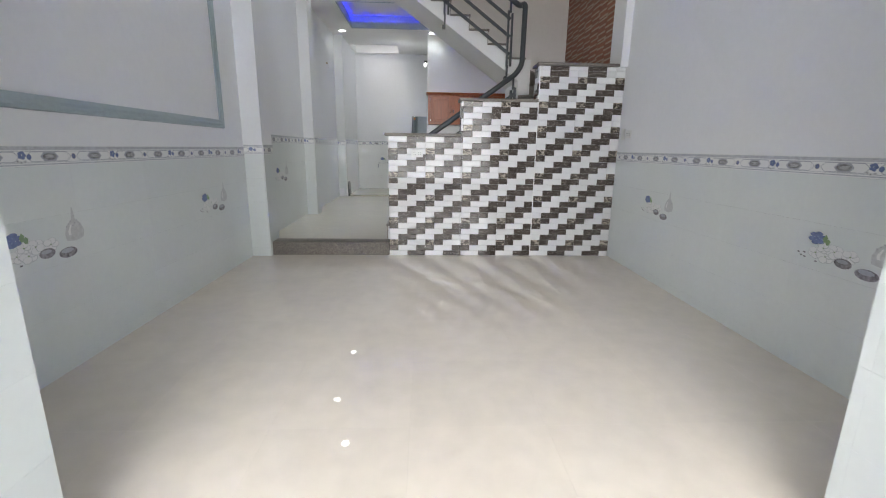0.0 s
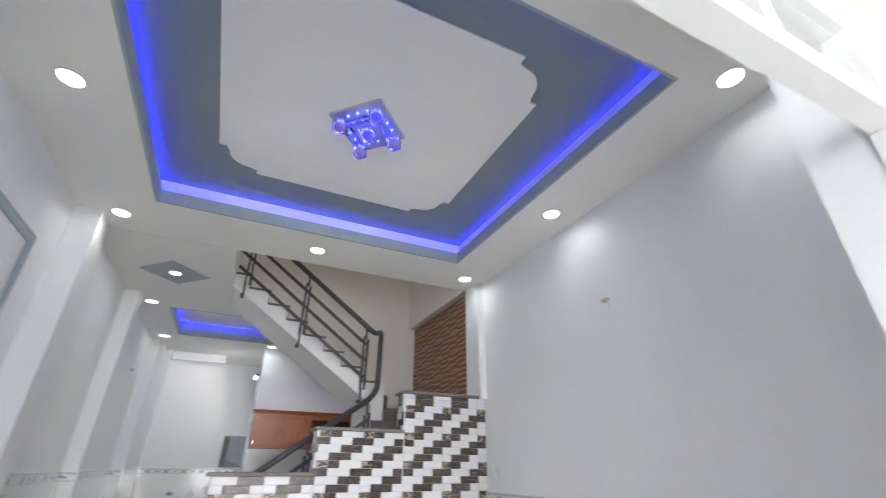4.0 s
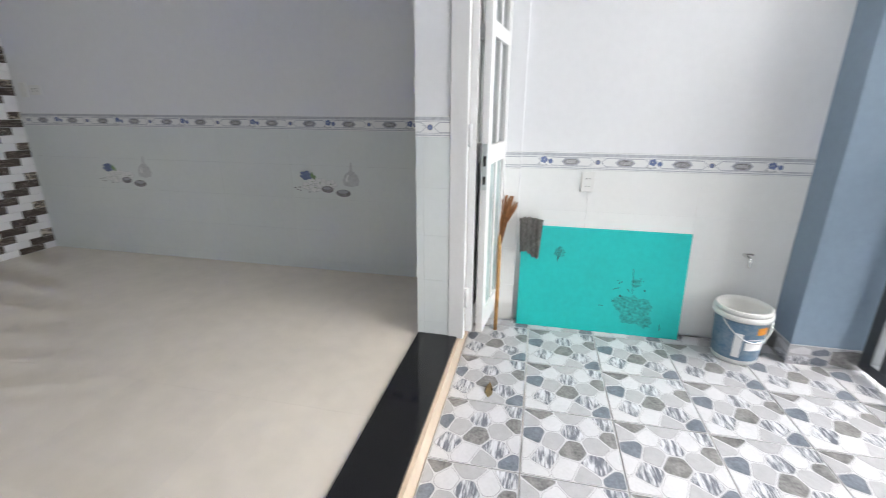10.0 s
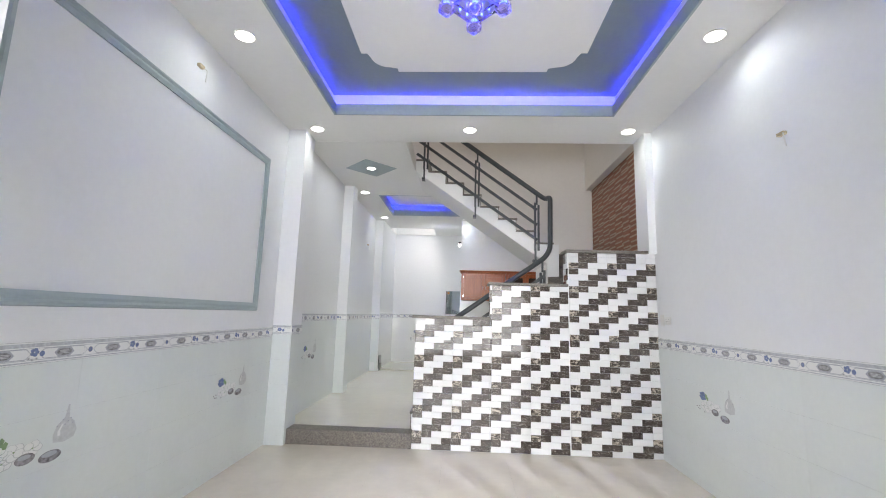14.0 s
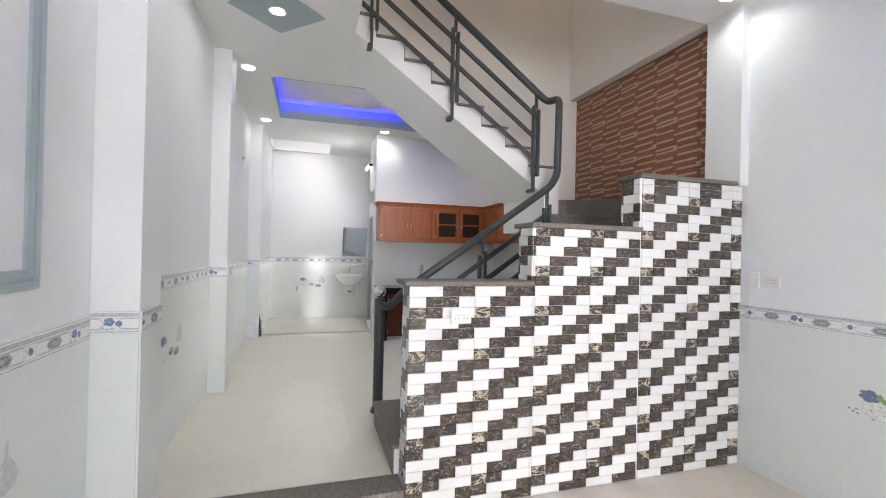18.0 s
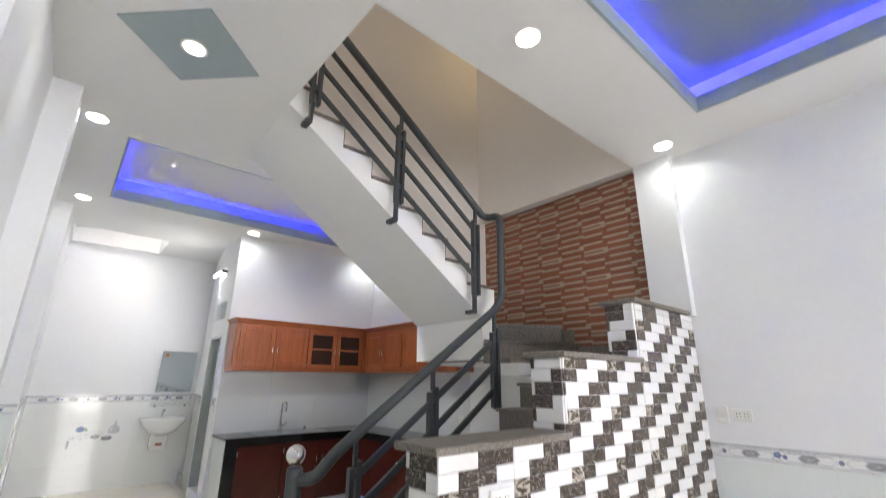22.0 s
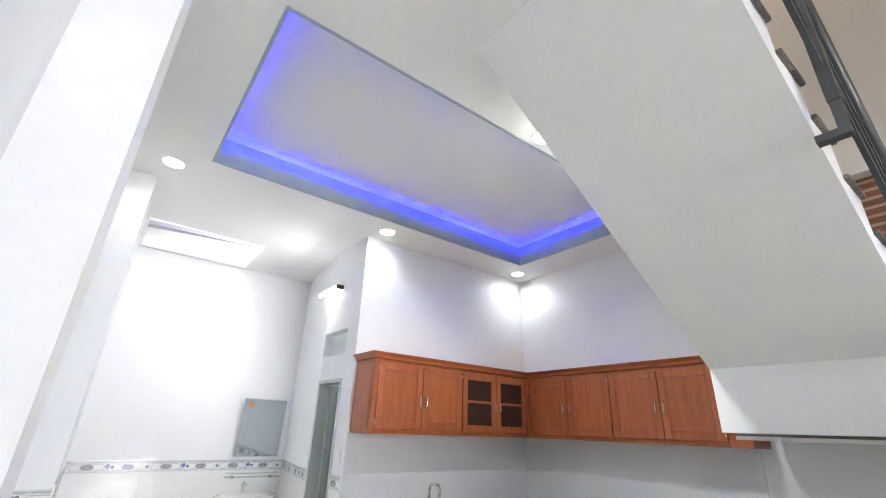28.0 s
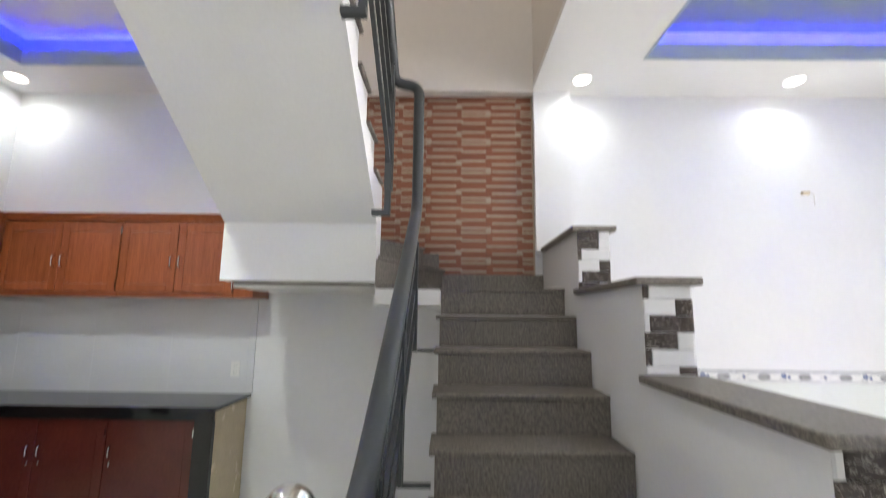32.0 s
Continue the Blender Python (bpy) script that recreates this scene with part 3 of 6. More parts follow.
# upper flight
UP = [(1.53 - 0.25 * k, 2.37 + 0.1686 * k) for k in range(8)]
pts = [(1.435, 2.08), (1.60, 2.08), (1.60, 2.345)]
for x, z in UP:
    pts += [(x - 0.02, z - 0.024), (x - 0.27, z - 0.024)]
pts += [(-0.49, 3.525), (-0.49, 3.36), (-0.40, 3.36)]
under(stair, "upper_flight", prism(pts, 6.105, 7.02, "y"), M["stair_white"], "white upper flight with smooth soffit")
for k, (x, z) in enumerate(UP):
    under(stair, "tread", boxes((x - 0.268, x, 6.085, 7.018, z - 0.023, z), bevel=0.006), M["granite"])
    under(stair, "riser", boxes((x - 0.0215, x - 0.012, 6.107, 7.017, z - 0.165, z - 0.024)), M["granite"])

# ---------------- stair railing ----------------
YR = 5.985
rail = thing("stair_railing", "dark grey tubular iron stair railing with a steel ball newel", "railing", (-0.17, YR, ZR))
under(rail, "newel_post", lathe([(0.0, ZR), (0.062, ZR), (0.062, ZR + 0.012), (0.052, ZR + 0.03), (0.042, ZR + 0.05)] + [(0.042 + 0.0022 * (k % 2), ZR + 0.06 + 0.05 * k) for k in range(17)] + [(0.044, 1.085), (0.036, 1.10), (0.0, 1.10)], 20, -0.172, YR), M["iron"], "ribbed iron newel post")
under(rail, "ball", lathe([(0.0, 1.105)] + [(0.053 * math.sin(math.pi * k / 14), 1.158 - 0.053 * math.cos(math.pi * k / 14)) for k in range(1, 14)] + [(0.0, 1.211)], 24, -0.172, YR), M["chrome"], "shiny steel ball")
HR = [(-0.172, YR, 1.035), (-0.105, 5.885, 1.04), (0.01, 5.866, 1.17), (0.30, 5.865, 1.375), (1.36, 5.865, 2.125), (1.432, 5.865, 2.24), (1.44, 5.868, 2.955), (1.40, 6.02, 2.965), (-0.45, 6.02, 4.30)]
under(rail, "handrail", tube(arc(HR, 0.06), 0.033, 14), M["iron"], "round iron handrail")


def low_z(x):
    return 1.375 + (x - 0.30) * 0.7075


YP = 5.865
for dz in (0.235, 0.42, 0.60):
    a, b = (0.13, YP, low_z(0.13) - dz), (1.36, YP, low_z(1.36) - dz)
    under(rail, "lower_bar", bar(a, b, 0.02, 0.042), M["iron"])
for x, zb in ((0.13, 0.497), (0.70, 0.90), (1.33, 1.36)):
    for k in (-0.024, 0.024):
        under(rail, "post", boxes((x + k - 0.014, x + k + 0.014, YP - 0.02, YP + 0.02, zb, low_z(x) - 0.16 + k * 0.7)), M["iron"])
    under(rail, "post_stem", boxes((x - 0.012, x + 0.012, YP - 0.012, YP + 0.012, low_z(x) - 0.17, low_z(x) - 0.02)), M["iron"])
    under(rail, "post_bracket", boxes((x - 0.014, x + 0.014, 5.735, YP + 0.018, zb - 0.012, zb)), M["iron"])


def up_z(x):
    return 3.045 + (1.27 - x) * (4.30 - 3.045) / 1.72


YU = 6.02
for dz in (0.24, 0.45, 0.66):
    under(rail, "upper_bar", bar((1.29, YU, up_z(1.29) - dz + 0.02), (-0.40, YU, up_z(-0.40) - dz), 0.02, 0.036), M["iron"])
for x in (1.285, 0.46, -0.27):
    zb = up_z(x) - 0.79
    for k in (-0.024, 0.024):
        under(rail, "upper_post", boxes((x + k - 0.012, x + k + 0.012, YU - 0.02, YU + 0.02, zb, up_z(x) - 0.14 - k * 0.7)), M["iron"])
    under(rail, "upper_stem", boxes((x - 0.012, x + 0.012, YU - 0.012, YU + 0.012, up_z(x) - 0.15, up_z(x) - 0.02)), M["iron"])
    under(rail, "bracket", boxes((x - 0.03, x - 0.008, YU - 0.017, YU + 0.017, zb - 0.13, zb + 0.01), (x - 0.05, x - 0.008, YU - 0.017, 6.103, zb - 0.155, zb - 0.125)), M["iron"])

# ---------------- downlights ----------------
DL = [(-1.37, 3.02), (-1.365, 4.645), (0.33, 4.645), (2.035, 4.655), (2.035, 3.03), (2.02, 1.40), (-1.395, 7.18), (0.34, 7.25), (-1.40, 9.085), (0.33, 9.09), (2.04, 9.09)]
DL_W = 1.5


def downlight(x, y, z, group="recessed downlights"):
    e = thing("downlight", "round white recessed downlight, lit", "ceiling light", (x, y, z), group)
    part("ring", lathe([(0.0, 0.002), (0.063, 0.002), (0.065, -0.003), (0.070, -0.004), (0.073, -0.001), (0.073, 0.004), (0.0, 0.004)], 28), M["plastic"], e)
    part("diffuser", lathe([(0.0, -0.0095), (0.057, -0.009), (0.0645, -0.005), (0.0645, -0.001), (0.0, -0.001)], 28), M["lampglow"], e, "glowing white diffuser")
    return e


first = downlight(DL[0][0], DL[0][1], ZC - 0.005)
for x, y in DL[1:]:
    copy_thing(first, pose(x, y, ZC - 0.005))
for x, y in DL:
    lamp("downlight_beam", "AREA", DL_W if y < 4.8 else DL_W * 0.55 if x < -1 else 13.5 if y < 8 else DL_W, pose(x, y, ZC - 0.02), (0.92, 1.0, 0.96), disk=0.129, spread=radians(155))


def diamond_light(name, x, y, z, r):
    e = thing(name, "slate blue diamond ceiling panel with a round downlight", "ceiling light", (x, y, z))
    part("panel", prism([(r, 0), (0, r), (-r, 0), (0, -r)], -0.006, 0.0), M["trim"], e, "slate blue diamond panel")
    part("ring", lathe([(0.0, -0.005), (0.052, -0.005), (0.066, -0.009), (0.072, -0.0065), (0.0, -0.0065)], 24), M["plastic"], e)
    part("diffuser", lathe([(0.0, -0.013), (0.046, -0.013), (0.052, -0.01), (0.052, -0.0095), (0.0, -0.0095)], 24), M["lampglow"], e, "glowing white diffuser")
    lamp("diamond_beam", "AREA", 3.9 if y > 0 else 1.3, pose(x, y, z - 0.02), (0.96, 1.0, 0.98), disk=0.1)
    return e


diamond_light("diamond_downlight", -1.03, 5.94, ZC - 0.0045, 0.36)
diamond_light("diamond_downlight", 0.81, -0.22, ZPC - 0.0005, 0.265)

# ---------------- ceiling medallion and lamp ----------------
def medallion():
    x0, x1, y0, y1 = -0.64, 1.305, 1.93, 3.87
    n, k = 0.287, 0.053

    def corner(sx, sy, cx, cy):
        # from the long side round to the short side, seen from the corner
        out = [(0, n), (k, n), (k + 0.01, n - 0.03)]
        for i in range(7):
            a = math.pi / 2 * i / 6
            out.append((k + 0.02 + (n - 2 * k - 0.03) * (1 - math.cos(a)), k + 0.02 + (n - 2 * k - 0.03) * (1 - math.sin(a))))
        out += [(n - 0.03, k + 0.01), (n, k), (n, 0)]
        return [(cx + sx * u, cy + sy * v) for u, v in out]

    p = corner(1, 1, x0, y0)
    p += corner(-1, 1, x1, y0)[::-1]
    p += corner(-1, -1, x1, y1)
    p += corner(1, -1, x0, y1)[::-1]
    return prism(p, 3.579, 3.593)


part("medallion", medallion(), M["ceil"], living_cove, "white notched plaster medallion")

ch = thing("crystal_ceiling_lamp", "square chrome ceiling lamp with crystal cubes lit blue", "ceiling light", (0.33, 2.89, 3.579))
ch.rotation_euler = (0, 0, radians(45))
part("base_plate", boxes((-0.2, 0.2, -0.2, 0.2, -0.028, -0.001), bevel=0.004), M["plate"], ch, "brushed square base plate")
part("vent_slots", boxes(*[(0.185, 0.2015, -0.08 + 0.016 * i, -0.072 + 0.016 * i, -0.022, -0.008) for i in range(9)]), M["black"], ch)
for x, y in ((-0.14, -0.14), (0.14, -0.14), (-0.14, 0.14), (0.14, 0.14), (0, 0)):
    c = part("crystal", boxes((x - 0.045, x + 0.045, y - 0.045, y + 0.045, -0.145, -0.06), bevel=0.018), M["crystal"], ch, "faceted crystal cube")
    part("stem", boxes((x - 0.012, x + 0.012, y - 0.012, y + 0.012, -0.062, -0.028)), M["chrome"], c)
    part("core_light", boxes((x - 0.007, x + 0.007, y - 0.007, y + 0.007, -0.075, -0.063), bevel=0.002), M["bulb"], c, "blue glowing core")
for a, b in (((-0.1, -0.14), (0.1, -0.14)), ((-0.1, 0.14), (0.1, 0.14)), ((-0.14, -0.1), (-0.14, 0.1)), ((0.14, -0.1), (0.14, 0.1))):
    for k, zr in ((0.012, -0.082), (-0.012, -0.098), (-0.045, -0.07)):
        u = Vector((a[0] + b[0], a[1] + b[1])).normalized() * k
        part("glass_rod", tube([(a[0] + u.x, a[1] + u.y, zr), (b[0] + u.x, b[1] + u.y, zr)], 0.0065, 8), M["crystal"], ch)
for i in range(5):
    for j in range(5):
        if (i, j) in ((0, 0), (0, 4), (4, 0), (4, 4), (2, 2)):
            continue
        x, y = -0.15 + 0.075 * i, -0.15 + 0.075 * j
        part("led_dot", lathe([(0, -0.046), (0.0055, -0.043), (0.0075, -0.0285), (0, -0.0285)], 10, x, y), M["bulb"], ch)
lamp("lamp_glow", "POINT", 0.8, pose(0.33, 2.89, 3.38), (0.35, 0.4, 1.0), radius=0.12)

# ---------------- moulding on the left wall ----------------
def moulding(y0, y1, z0, z1, w=0.075):
    e = thing("wall_moulding", "blue-grey rectangular picture moulding on a white wall", "moulding", (XL, y0, z0))
    prof = [(0.0, 0.0), (0.018, 0.006), (0.024, 0.02), (0.016, 0.034), (0.02, 0.05), (0.012, w), (0.0, w)]

    def strip(a, b, inn):
        bm = bmesh.new()
        rows = []
        for p, s in ((a, 1), (b, -1)):
            rows.append([bm.verts.new((XL + d, p[0] + inn[0] * o + (b[0] - a[0]) / max(abs(b[0] - a[0]), 1e-6) * s * o * (abs(b[0] - a[0]) > 1e-6), p[1] + inn[1] * o + (b[1] - a[1]) / max(abs(b[1] - a[1]), 1e-6) * s * o * (abs(b[1] - a[1]) > 1e-6))) for d, o in prof])
        for i in range(len(prof) - 1):
            bm.faces.new((rows[0][i], rows[0][i + 1], rows[1][i + 1], rows[1][i]))
        bmesh.ops.recalc_face_normals(bm, faces=bm.faces[:])
        return bm

    under(e, "moulding_side", strip((y0, z0), (y1, z0), (0, 1)), M["trim"])
    under(e, "moulding_side", strip((y0, z1), (y1, z1), (0, -1)), M["trim"])
    under(e, "moulding_side", strip((y0, z0), (y0, z1), (1, 0)), M["trim"])
    under(e, "moulding_side", strip((y1, z0), (y1, z1), (-1, 0)), M["trim"])


moulding(1.70, 4.27, 1.335, 2.86)

# ---------------- sockets, switches, wall fittings ----------------
TURN = {"N": 0, "E": -90, "W": 90, "S": 180}


def socket(at, face, w, h, kind, label):
    e = thing("wall_socket" if kind != "switch" else "light_switch", label, "socket" if kind != "switch" else "switch", at)
    e.rotation_euler = (0, 0, radians(TURN[face]))
    part("plate", boxes((-w / 2, w / 2, -0.010, -0.0005, -h / 2, h / 2), bevel=0.003), M["plastic"], e)
    if kind == "double":
        for cx in (-w * 0.2, w * 0.2):
            for dz in (-0.009, 0.009):
                part("pin_hole", boxes((cx - 0.012, cx - 0.007, -0.0108, -0.0095, dz - 0.003, dz + 0.003), (cx + 0.007, cx + 0.012, -0.0108, -0.0095, dz - 0.003, dz + 0.003)), M["black"], e)
    elif kind == "single":
        for dz in (-0.025, 0.02):
            part("pin_hole", boxes((-0.012, -0.007, -0.0108, -0.0095, dz - 0.003, dz + 0.003), (0.007, 0.012, -0.0108, -0.0095, dz - 0.003, dz + 0.003)), M["black"], e)
    else:
        part("rocker", boxes((-0.014, 0.014, -0.014, -0.0095, -0.022, 0.022), bevel=0.003), M["plastic"], e)
    return e


socket((XR, 4.515, 1.35), "E", 0.115, 0.075, "double", "white double wall socket on a painted wall")
socket((XR, 4.635, 1.35), "E", 0.07, 0.115, "switch", "white light switch beside a socket")
socket((0.11, YT - 0.006, 1.125), "N", 0.125, 0.08, "double", "white double socket set in brick tiles")
socket((XP - 0.008, 0.165, 0.815), "E", 0.075, 0.12, "single", "white socket on the tiled porch wall")
socket((XR, 7.29, 1.12), "E", 0.07, 0.115, "single", "white socket above the worktop end")
socket((XK, 9.37, 1.48), "E", 0.07, 0.115, "switch", "white switch beside the bathroom door")
socket((XR, 1.28, 1.37), "E", 0.07, 0.115, "single", "white socket near the front door")


def wire_hook(at, face, name="wall_wire", cat="wire"):
    e = thing(name, "loose lamp wire sticking out of the wall", cat, at)
    e.rotation_euler = (0, 0, radians(TURN[face]))
    part("plug", boxes((-0.03, 0.03, -0.03, 0.0, -0.012, 0.012), bevel=0.006), M["beige"], e)
    part("wire", tube(arc([(0.02, -0.02, 0), (0.045, -0.04, -0.01), (0.05, -0.03, -0.10)], 0.03), 0.004, 6), M["plastic"], e)


wire_hook((XR, 2.836, 2.54), "E")
wire_hook((XL, 3.03, 3.12), "W")
wire_hook((XLR, 8.64, 2.69), "W")

# ---------------- wall sconce over the stair ----------------
sc = thing("wall_sconce", "lit brass wall lamp with a frosted glass shade", "wall lamp", (XR - 0.11, 6.0, 5.28))
sc.rotation_euler = (0, 0, radians(-90))
bp_ = lathe([(0, 0), (0.085, 0.0), (0.08, 0.012), (0.06, 0.018), (0.055, 0.026), (0.025, 0.04), (0, 0.042)], 24)
bmesh.ops.rotate(bp_, verts=bp_.verts[:], matrix=Matrix.Rotation(radians(90), 3, "X"))
bmesh.ops.scale(bp_, verts=bp_.verts[:], vec=(0.9, 1.0, 1.55))
part("back_plate", bp_, M["gold"], sc, "oval brass back plate")
part("arm", tube(arc([(0, -0.02, -0.07), (0, -0.07, -0.08), (0, -0.07, 0.0)], 0.03), 0.011, 10), M["gold"], sc)
part("knob", lathe([(0, -0.105), (0.014, -0.10), (0.018, -0.085), (0.012, -0.071), (0, -0.069)], 16, 0, -0.07), M["gold"], sc)
part("cup", lathe([(0, -0.03), (0.02, -0.035), (0.04, -0.005), (0.052, 0.03), (0.05, 0.032), (0, 0.0)], 24, 0, -0.07), M["gold"], sc)
part("shade", lathe([(0.0, 0.004), (0.034, 0.008), (0.048, 0.034), (0.056, 0.09), (0.06, 0.17), (0.055, 0.186), (0.0, 0.19)], 24, 0, -0.07), M["warmglow"], sc, "glowing frosted shade")
# added fill lamp with no window behind it, brightens the upper stairwell walls
lamp("upper_hall_fill", "AREA", 12.5, look((-1.55, 6.0, 5.2), (2.0, 5.9, 4.6)), (1.0, 0.95, 0.9), size=1.6, size_y=1.6)
lamp("sconce_glow", "POINT", 0.9, pose(2.06, 6.0, 5.54), (1.0, 0.72, 0.42), radius=0.05)

# ---------------- kitchen ----------------
ZT = 0.94
wt = thing("worktop", "black granite L-shaped worktop on black end legs", "worktop", (0.3, 8.8, ZR))
slab = bmesh.new()
gx, gy = (0.245, 0.65, 1.01, 1.05, 1.42, 1.79, 2.296), (7.155, 8.765, 8.85, 9.14, 9.29)
node = {(i, j): slab.verts.new((x, y, ZT - 0.022)) for i, x in enumerate(gx) for j, y in enumerate(gy) if j or i > 4}
for i in range(6):
    for j in range(4):
        if (j == 0 and i < 5) or (j == 2 and i in (1, 3)):
            continue
        slab.faces.new((node[i, j], node[i + 1, j], node[i + 1, j + 1], node[i, j + 1]))
low_side = slab.faces[:]
raised = bmesh.ops.extrude_face_region(slab, geom=low_side, use_keep_orig=True)
bmesh.ops.translate(slab, verts=[v for v in raised["geom"] if isinstance(v, bmesh.types.BMVert)], vec=(0, 0, 0.022))
bmesh.ops.recalc_face_normals(slab, faces=slab.faces[:])
under(wt, "slab", slab, M["black_granite"], "polished black slab with two sink cut-outs")
under(wt, "apron", boxes((0.26, 1.815, 8.782, 8.80, ZT - 0.085, ZT - 0.023), (1.815, 1.833, 7.18, 8.80, ZT - 0.085, ZT - 0.023)), M["black_granite"], "black front edge")
under(wt, "end_leg", boxes((0.262, 0.385, 8.784, 8.815, ZR, ZT - 0.086)), M["black_granite"], "black front leg")
under(wt, "end_leg", boxes((1.817, 1.85, 7.182, 7.30, ZR, ZT - 0.086)), M["black_granite"], "black front leg")
under(wt, "end_panel", boxes((0.262, 0.30, 8.816, 9.288, ZR, ZT - 0.024)), M["dado"], "white tiled end panel")
under(wt, "end_panel", boxes((1.852, 2.294, 7.184, 7.24, ZR, ZT - 0.024)), M["beige"], "beige tiled end panel")
under(wt, "plinth", boxes((0.386, 1.86, 8.86, 8.90, ZR, ZR + 0.05), (1.86, 1.90, 7.302, 8.90, ZR, ZR + 0.05)), M["wall"], "white plinth")


def low_unit(a, b, side, knob=True):
    """A lower cabinet between a and b, in the back run (side N) or the right run (side E)."""
    e = thing("lower_cabinet", "dark red glossy lower cabinet under the black worktop", "cabinet", ((a + b) / 2, 8.83, ZR) if side == "N" else (1.86, (a + b) / 2, ZR), "lower kitchen cabinets")
    z0, z1 = ZR + 0.055, ZT - 0.09
    n = 2 if abs(b - a) > 0.6 else 1
    if side == "N":
        under(e, "carcass", boxes((a, b, 8.832, 9.27, z0, z1)), M["cab_low"])
    else:
        under(e, "carcass", boxes((1.862, 2.28, a, b, z0, z1)), M["cab_low"])
    for k in range(n):
        p, q = a + (b - a) * k / n + 0.002, a + (b - a) * (k + 1) / n - 0.002
        bx = (p, q, 8.812, 8.831, z0 + 0.006, z1 - 0.006) if side == "N" else (1.842, 1.861, p, q, z0 + 0.006, z1 - 0.006)
        d = under(e, "door", boxes(bx, bevel=0.003), M["cab_low"])
        inset = (p + 0.06, q - 0.06, 8.809, 8.8125, z0 + 0.07, z1 - 0.07) if side == "N" else (1.839, 1.8425, p + 0.06, q - 0.06, z0 + 0.07, z1 - 0.07)
        pn = part("door_panel", boxes(inset, bevel=0.0012), M["cab_low"], d)
        pn.matrix_parent_inverse = Matrix.Identity(4)
        hx = (q - 0.035 if k == 0 else p + 0.035) if n == 2 else q - 0.035
        hl = (hx, 8.811, z1 - 0.2) if side == "N" else (1.841, hx, z1 - 0.2)
        o = (0, -1, 0) if side == "N" else (-1, 0, 0)
        if knob:
            part("handle", tube(arc([Vector(hl) + Vector((0, 0, -0.035)), Vector(hl) + Vector(o) * 0.022 + Vector((0, 0, -0.02)), Vector(hl) + Vector(o) * 0.022 + Vector((0, 0, 0.02)), Vector(hl) + Vector((0, 0, 0.035))], 0.015), 0.005, 8), M["chrome"], d, "small chrome handle")
            lz = hl[2] - 0.075
            part("lock", boxes((hl[0] - 0.006, hl[0] + 0.006, 8.807, 8.8115, lz - 0.008, lz + 0.008) if side == "N" else (1.837, 1.8415, hl[1] - 0.006, hl[1] + 0.006, lz - 0.008, lz + 0.008), bevel=0.002), M["chrome"], d)
        for hz in (z0 + 0.08, z1 - 0.08):
            hh = p + 0.006 if k == 0 else q - 0.006
            hb = (hh - 0.004, hh + 0.004, 8.806, 8.8115, hz - 0.025, hz + 0.025) if side == "N" else (1.836, 1.8415, hh - 0.004, hh + 0.004, hz - 0.025, hz + 0.025)
            part("hinge", boxes(hb), M["chrome"], d)
    return e


low_unit(0.392, 0.90, "N", False)
low_unit(0.902, 1.805, "N")
corner_unit = low_unit(7.882, 8.80, "E")
under(corner_unit, "corner_post", boxes((1.8062, 1.8445, 8.8145, 8.831, ZR + 0.055, ZT - 0.09), (1.8445, 1.861, 8.8008, 8.831, ZR + 0.055, ZT - 0.09)), M["cab_low"])
low_unit(7.306, 7.88, "E")

# sink and tap
sink = thing("kitchen_sink", "two-bowl stainless steel sink set in the worktop", "sink", (1.03, 9.0, ZT))
rim = boxes((0.62, 1.45, 8.82, 8.85, ZT, ZT + 0.006), (0.62, 1.45, 9.14, 9.20, ZT, ZT + 0.006), (0.62, 0.65, 8.85, 9.14, ZT, ZT + 0.006), (1.42, 1.45, 8.85, 9.14, ZT, ZT + 0.006), (1.01, 1.05, 8.85, 9.14, ZT, ZT + 0.006))
under(sink, "rim", rim, M["alu"], "brushed steel rim")
for x0, x1 in ((0.65, 1.01), (1.05, 1.42)):
    zb = ZT - 0.086
    under(sink, "bowl", boxes((x0, x1, 8.85, 9.14, zb, zb + 0.003), (x0, x0 + 0.003, 8.85, 9.14, zb + 0.003, ZT), (x1 - 0.003, x1, 8.85, 9.14, zb + 0.003, ZT), (x0 + 0.003, x1 - 0.003, 8.85, 8.853, zb + 0.003, ZT), (x0 + 0.003, x1 - 0.003, 9.137, 9.14, zb + 0.003, ZT)), M["alu"], "brushed steel bowl")
    under(sink, "drain", lathe([(0, zb + 0.006), (0.04, zb + 0.006), (0.045, zb + 0.0035)], 20, (x0 + x1) / 2, 9.0), M["black"])
tap_ = thing("kitchen_tap", "chrome swan-neck kitchen tap", "tap", (0.98, 9.17, ZT + 0.006))
under(tap_, "base", lathe([(0, ZT + 0.006), (0.026, ZT + 0.006), (0.024, ZT + 0.03), (0.016, ZT + 0.05), (0.015, ZT + 0.10), (0, ZT + 0.10)], 18, 0.98, 9.17), M["chrome"])
under(tap_, "spout", tube(arc([(0.98, 9.17, ZT + 0.09), (0.98, 9.17, ZT + 0.34), (0.98, 9.03, ZT + 0.34), (0.98, 9.03, ZT + 0.24)], 0.07, 8), 0.011, 10), M["chrome"])
under(tap_, "lever", tube([(1.0, 9.165, ZT + 0.06), (1.05, 9.14, ZT + 0.10)], 0.008, 8), M["chrome"])
tp2 = thing("soap_tap", "small chrome lever beside the sink", "tap", (1.30, 9.17, ZT + 0.006))
under(tp2, "body", lathe([(0, ZT + 0.006), (0.018, ZT + 0.006), (0.014, ZT + 0.05), (0.0, ZT + 0.055)], 14, 1.30, 9.17), M["chrome"])

# upper cabinets
ZU0, ZU1 = 1.65, 2.25


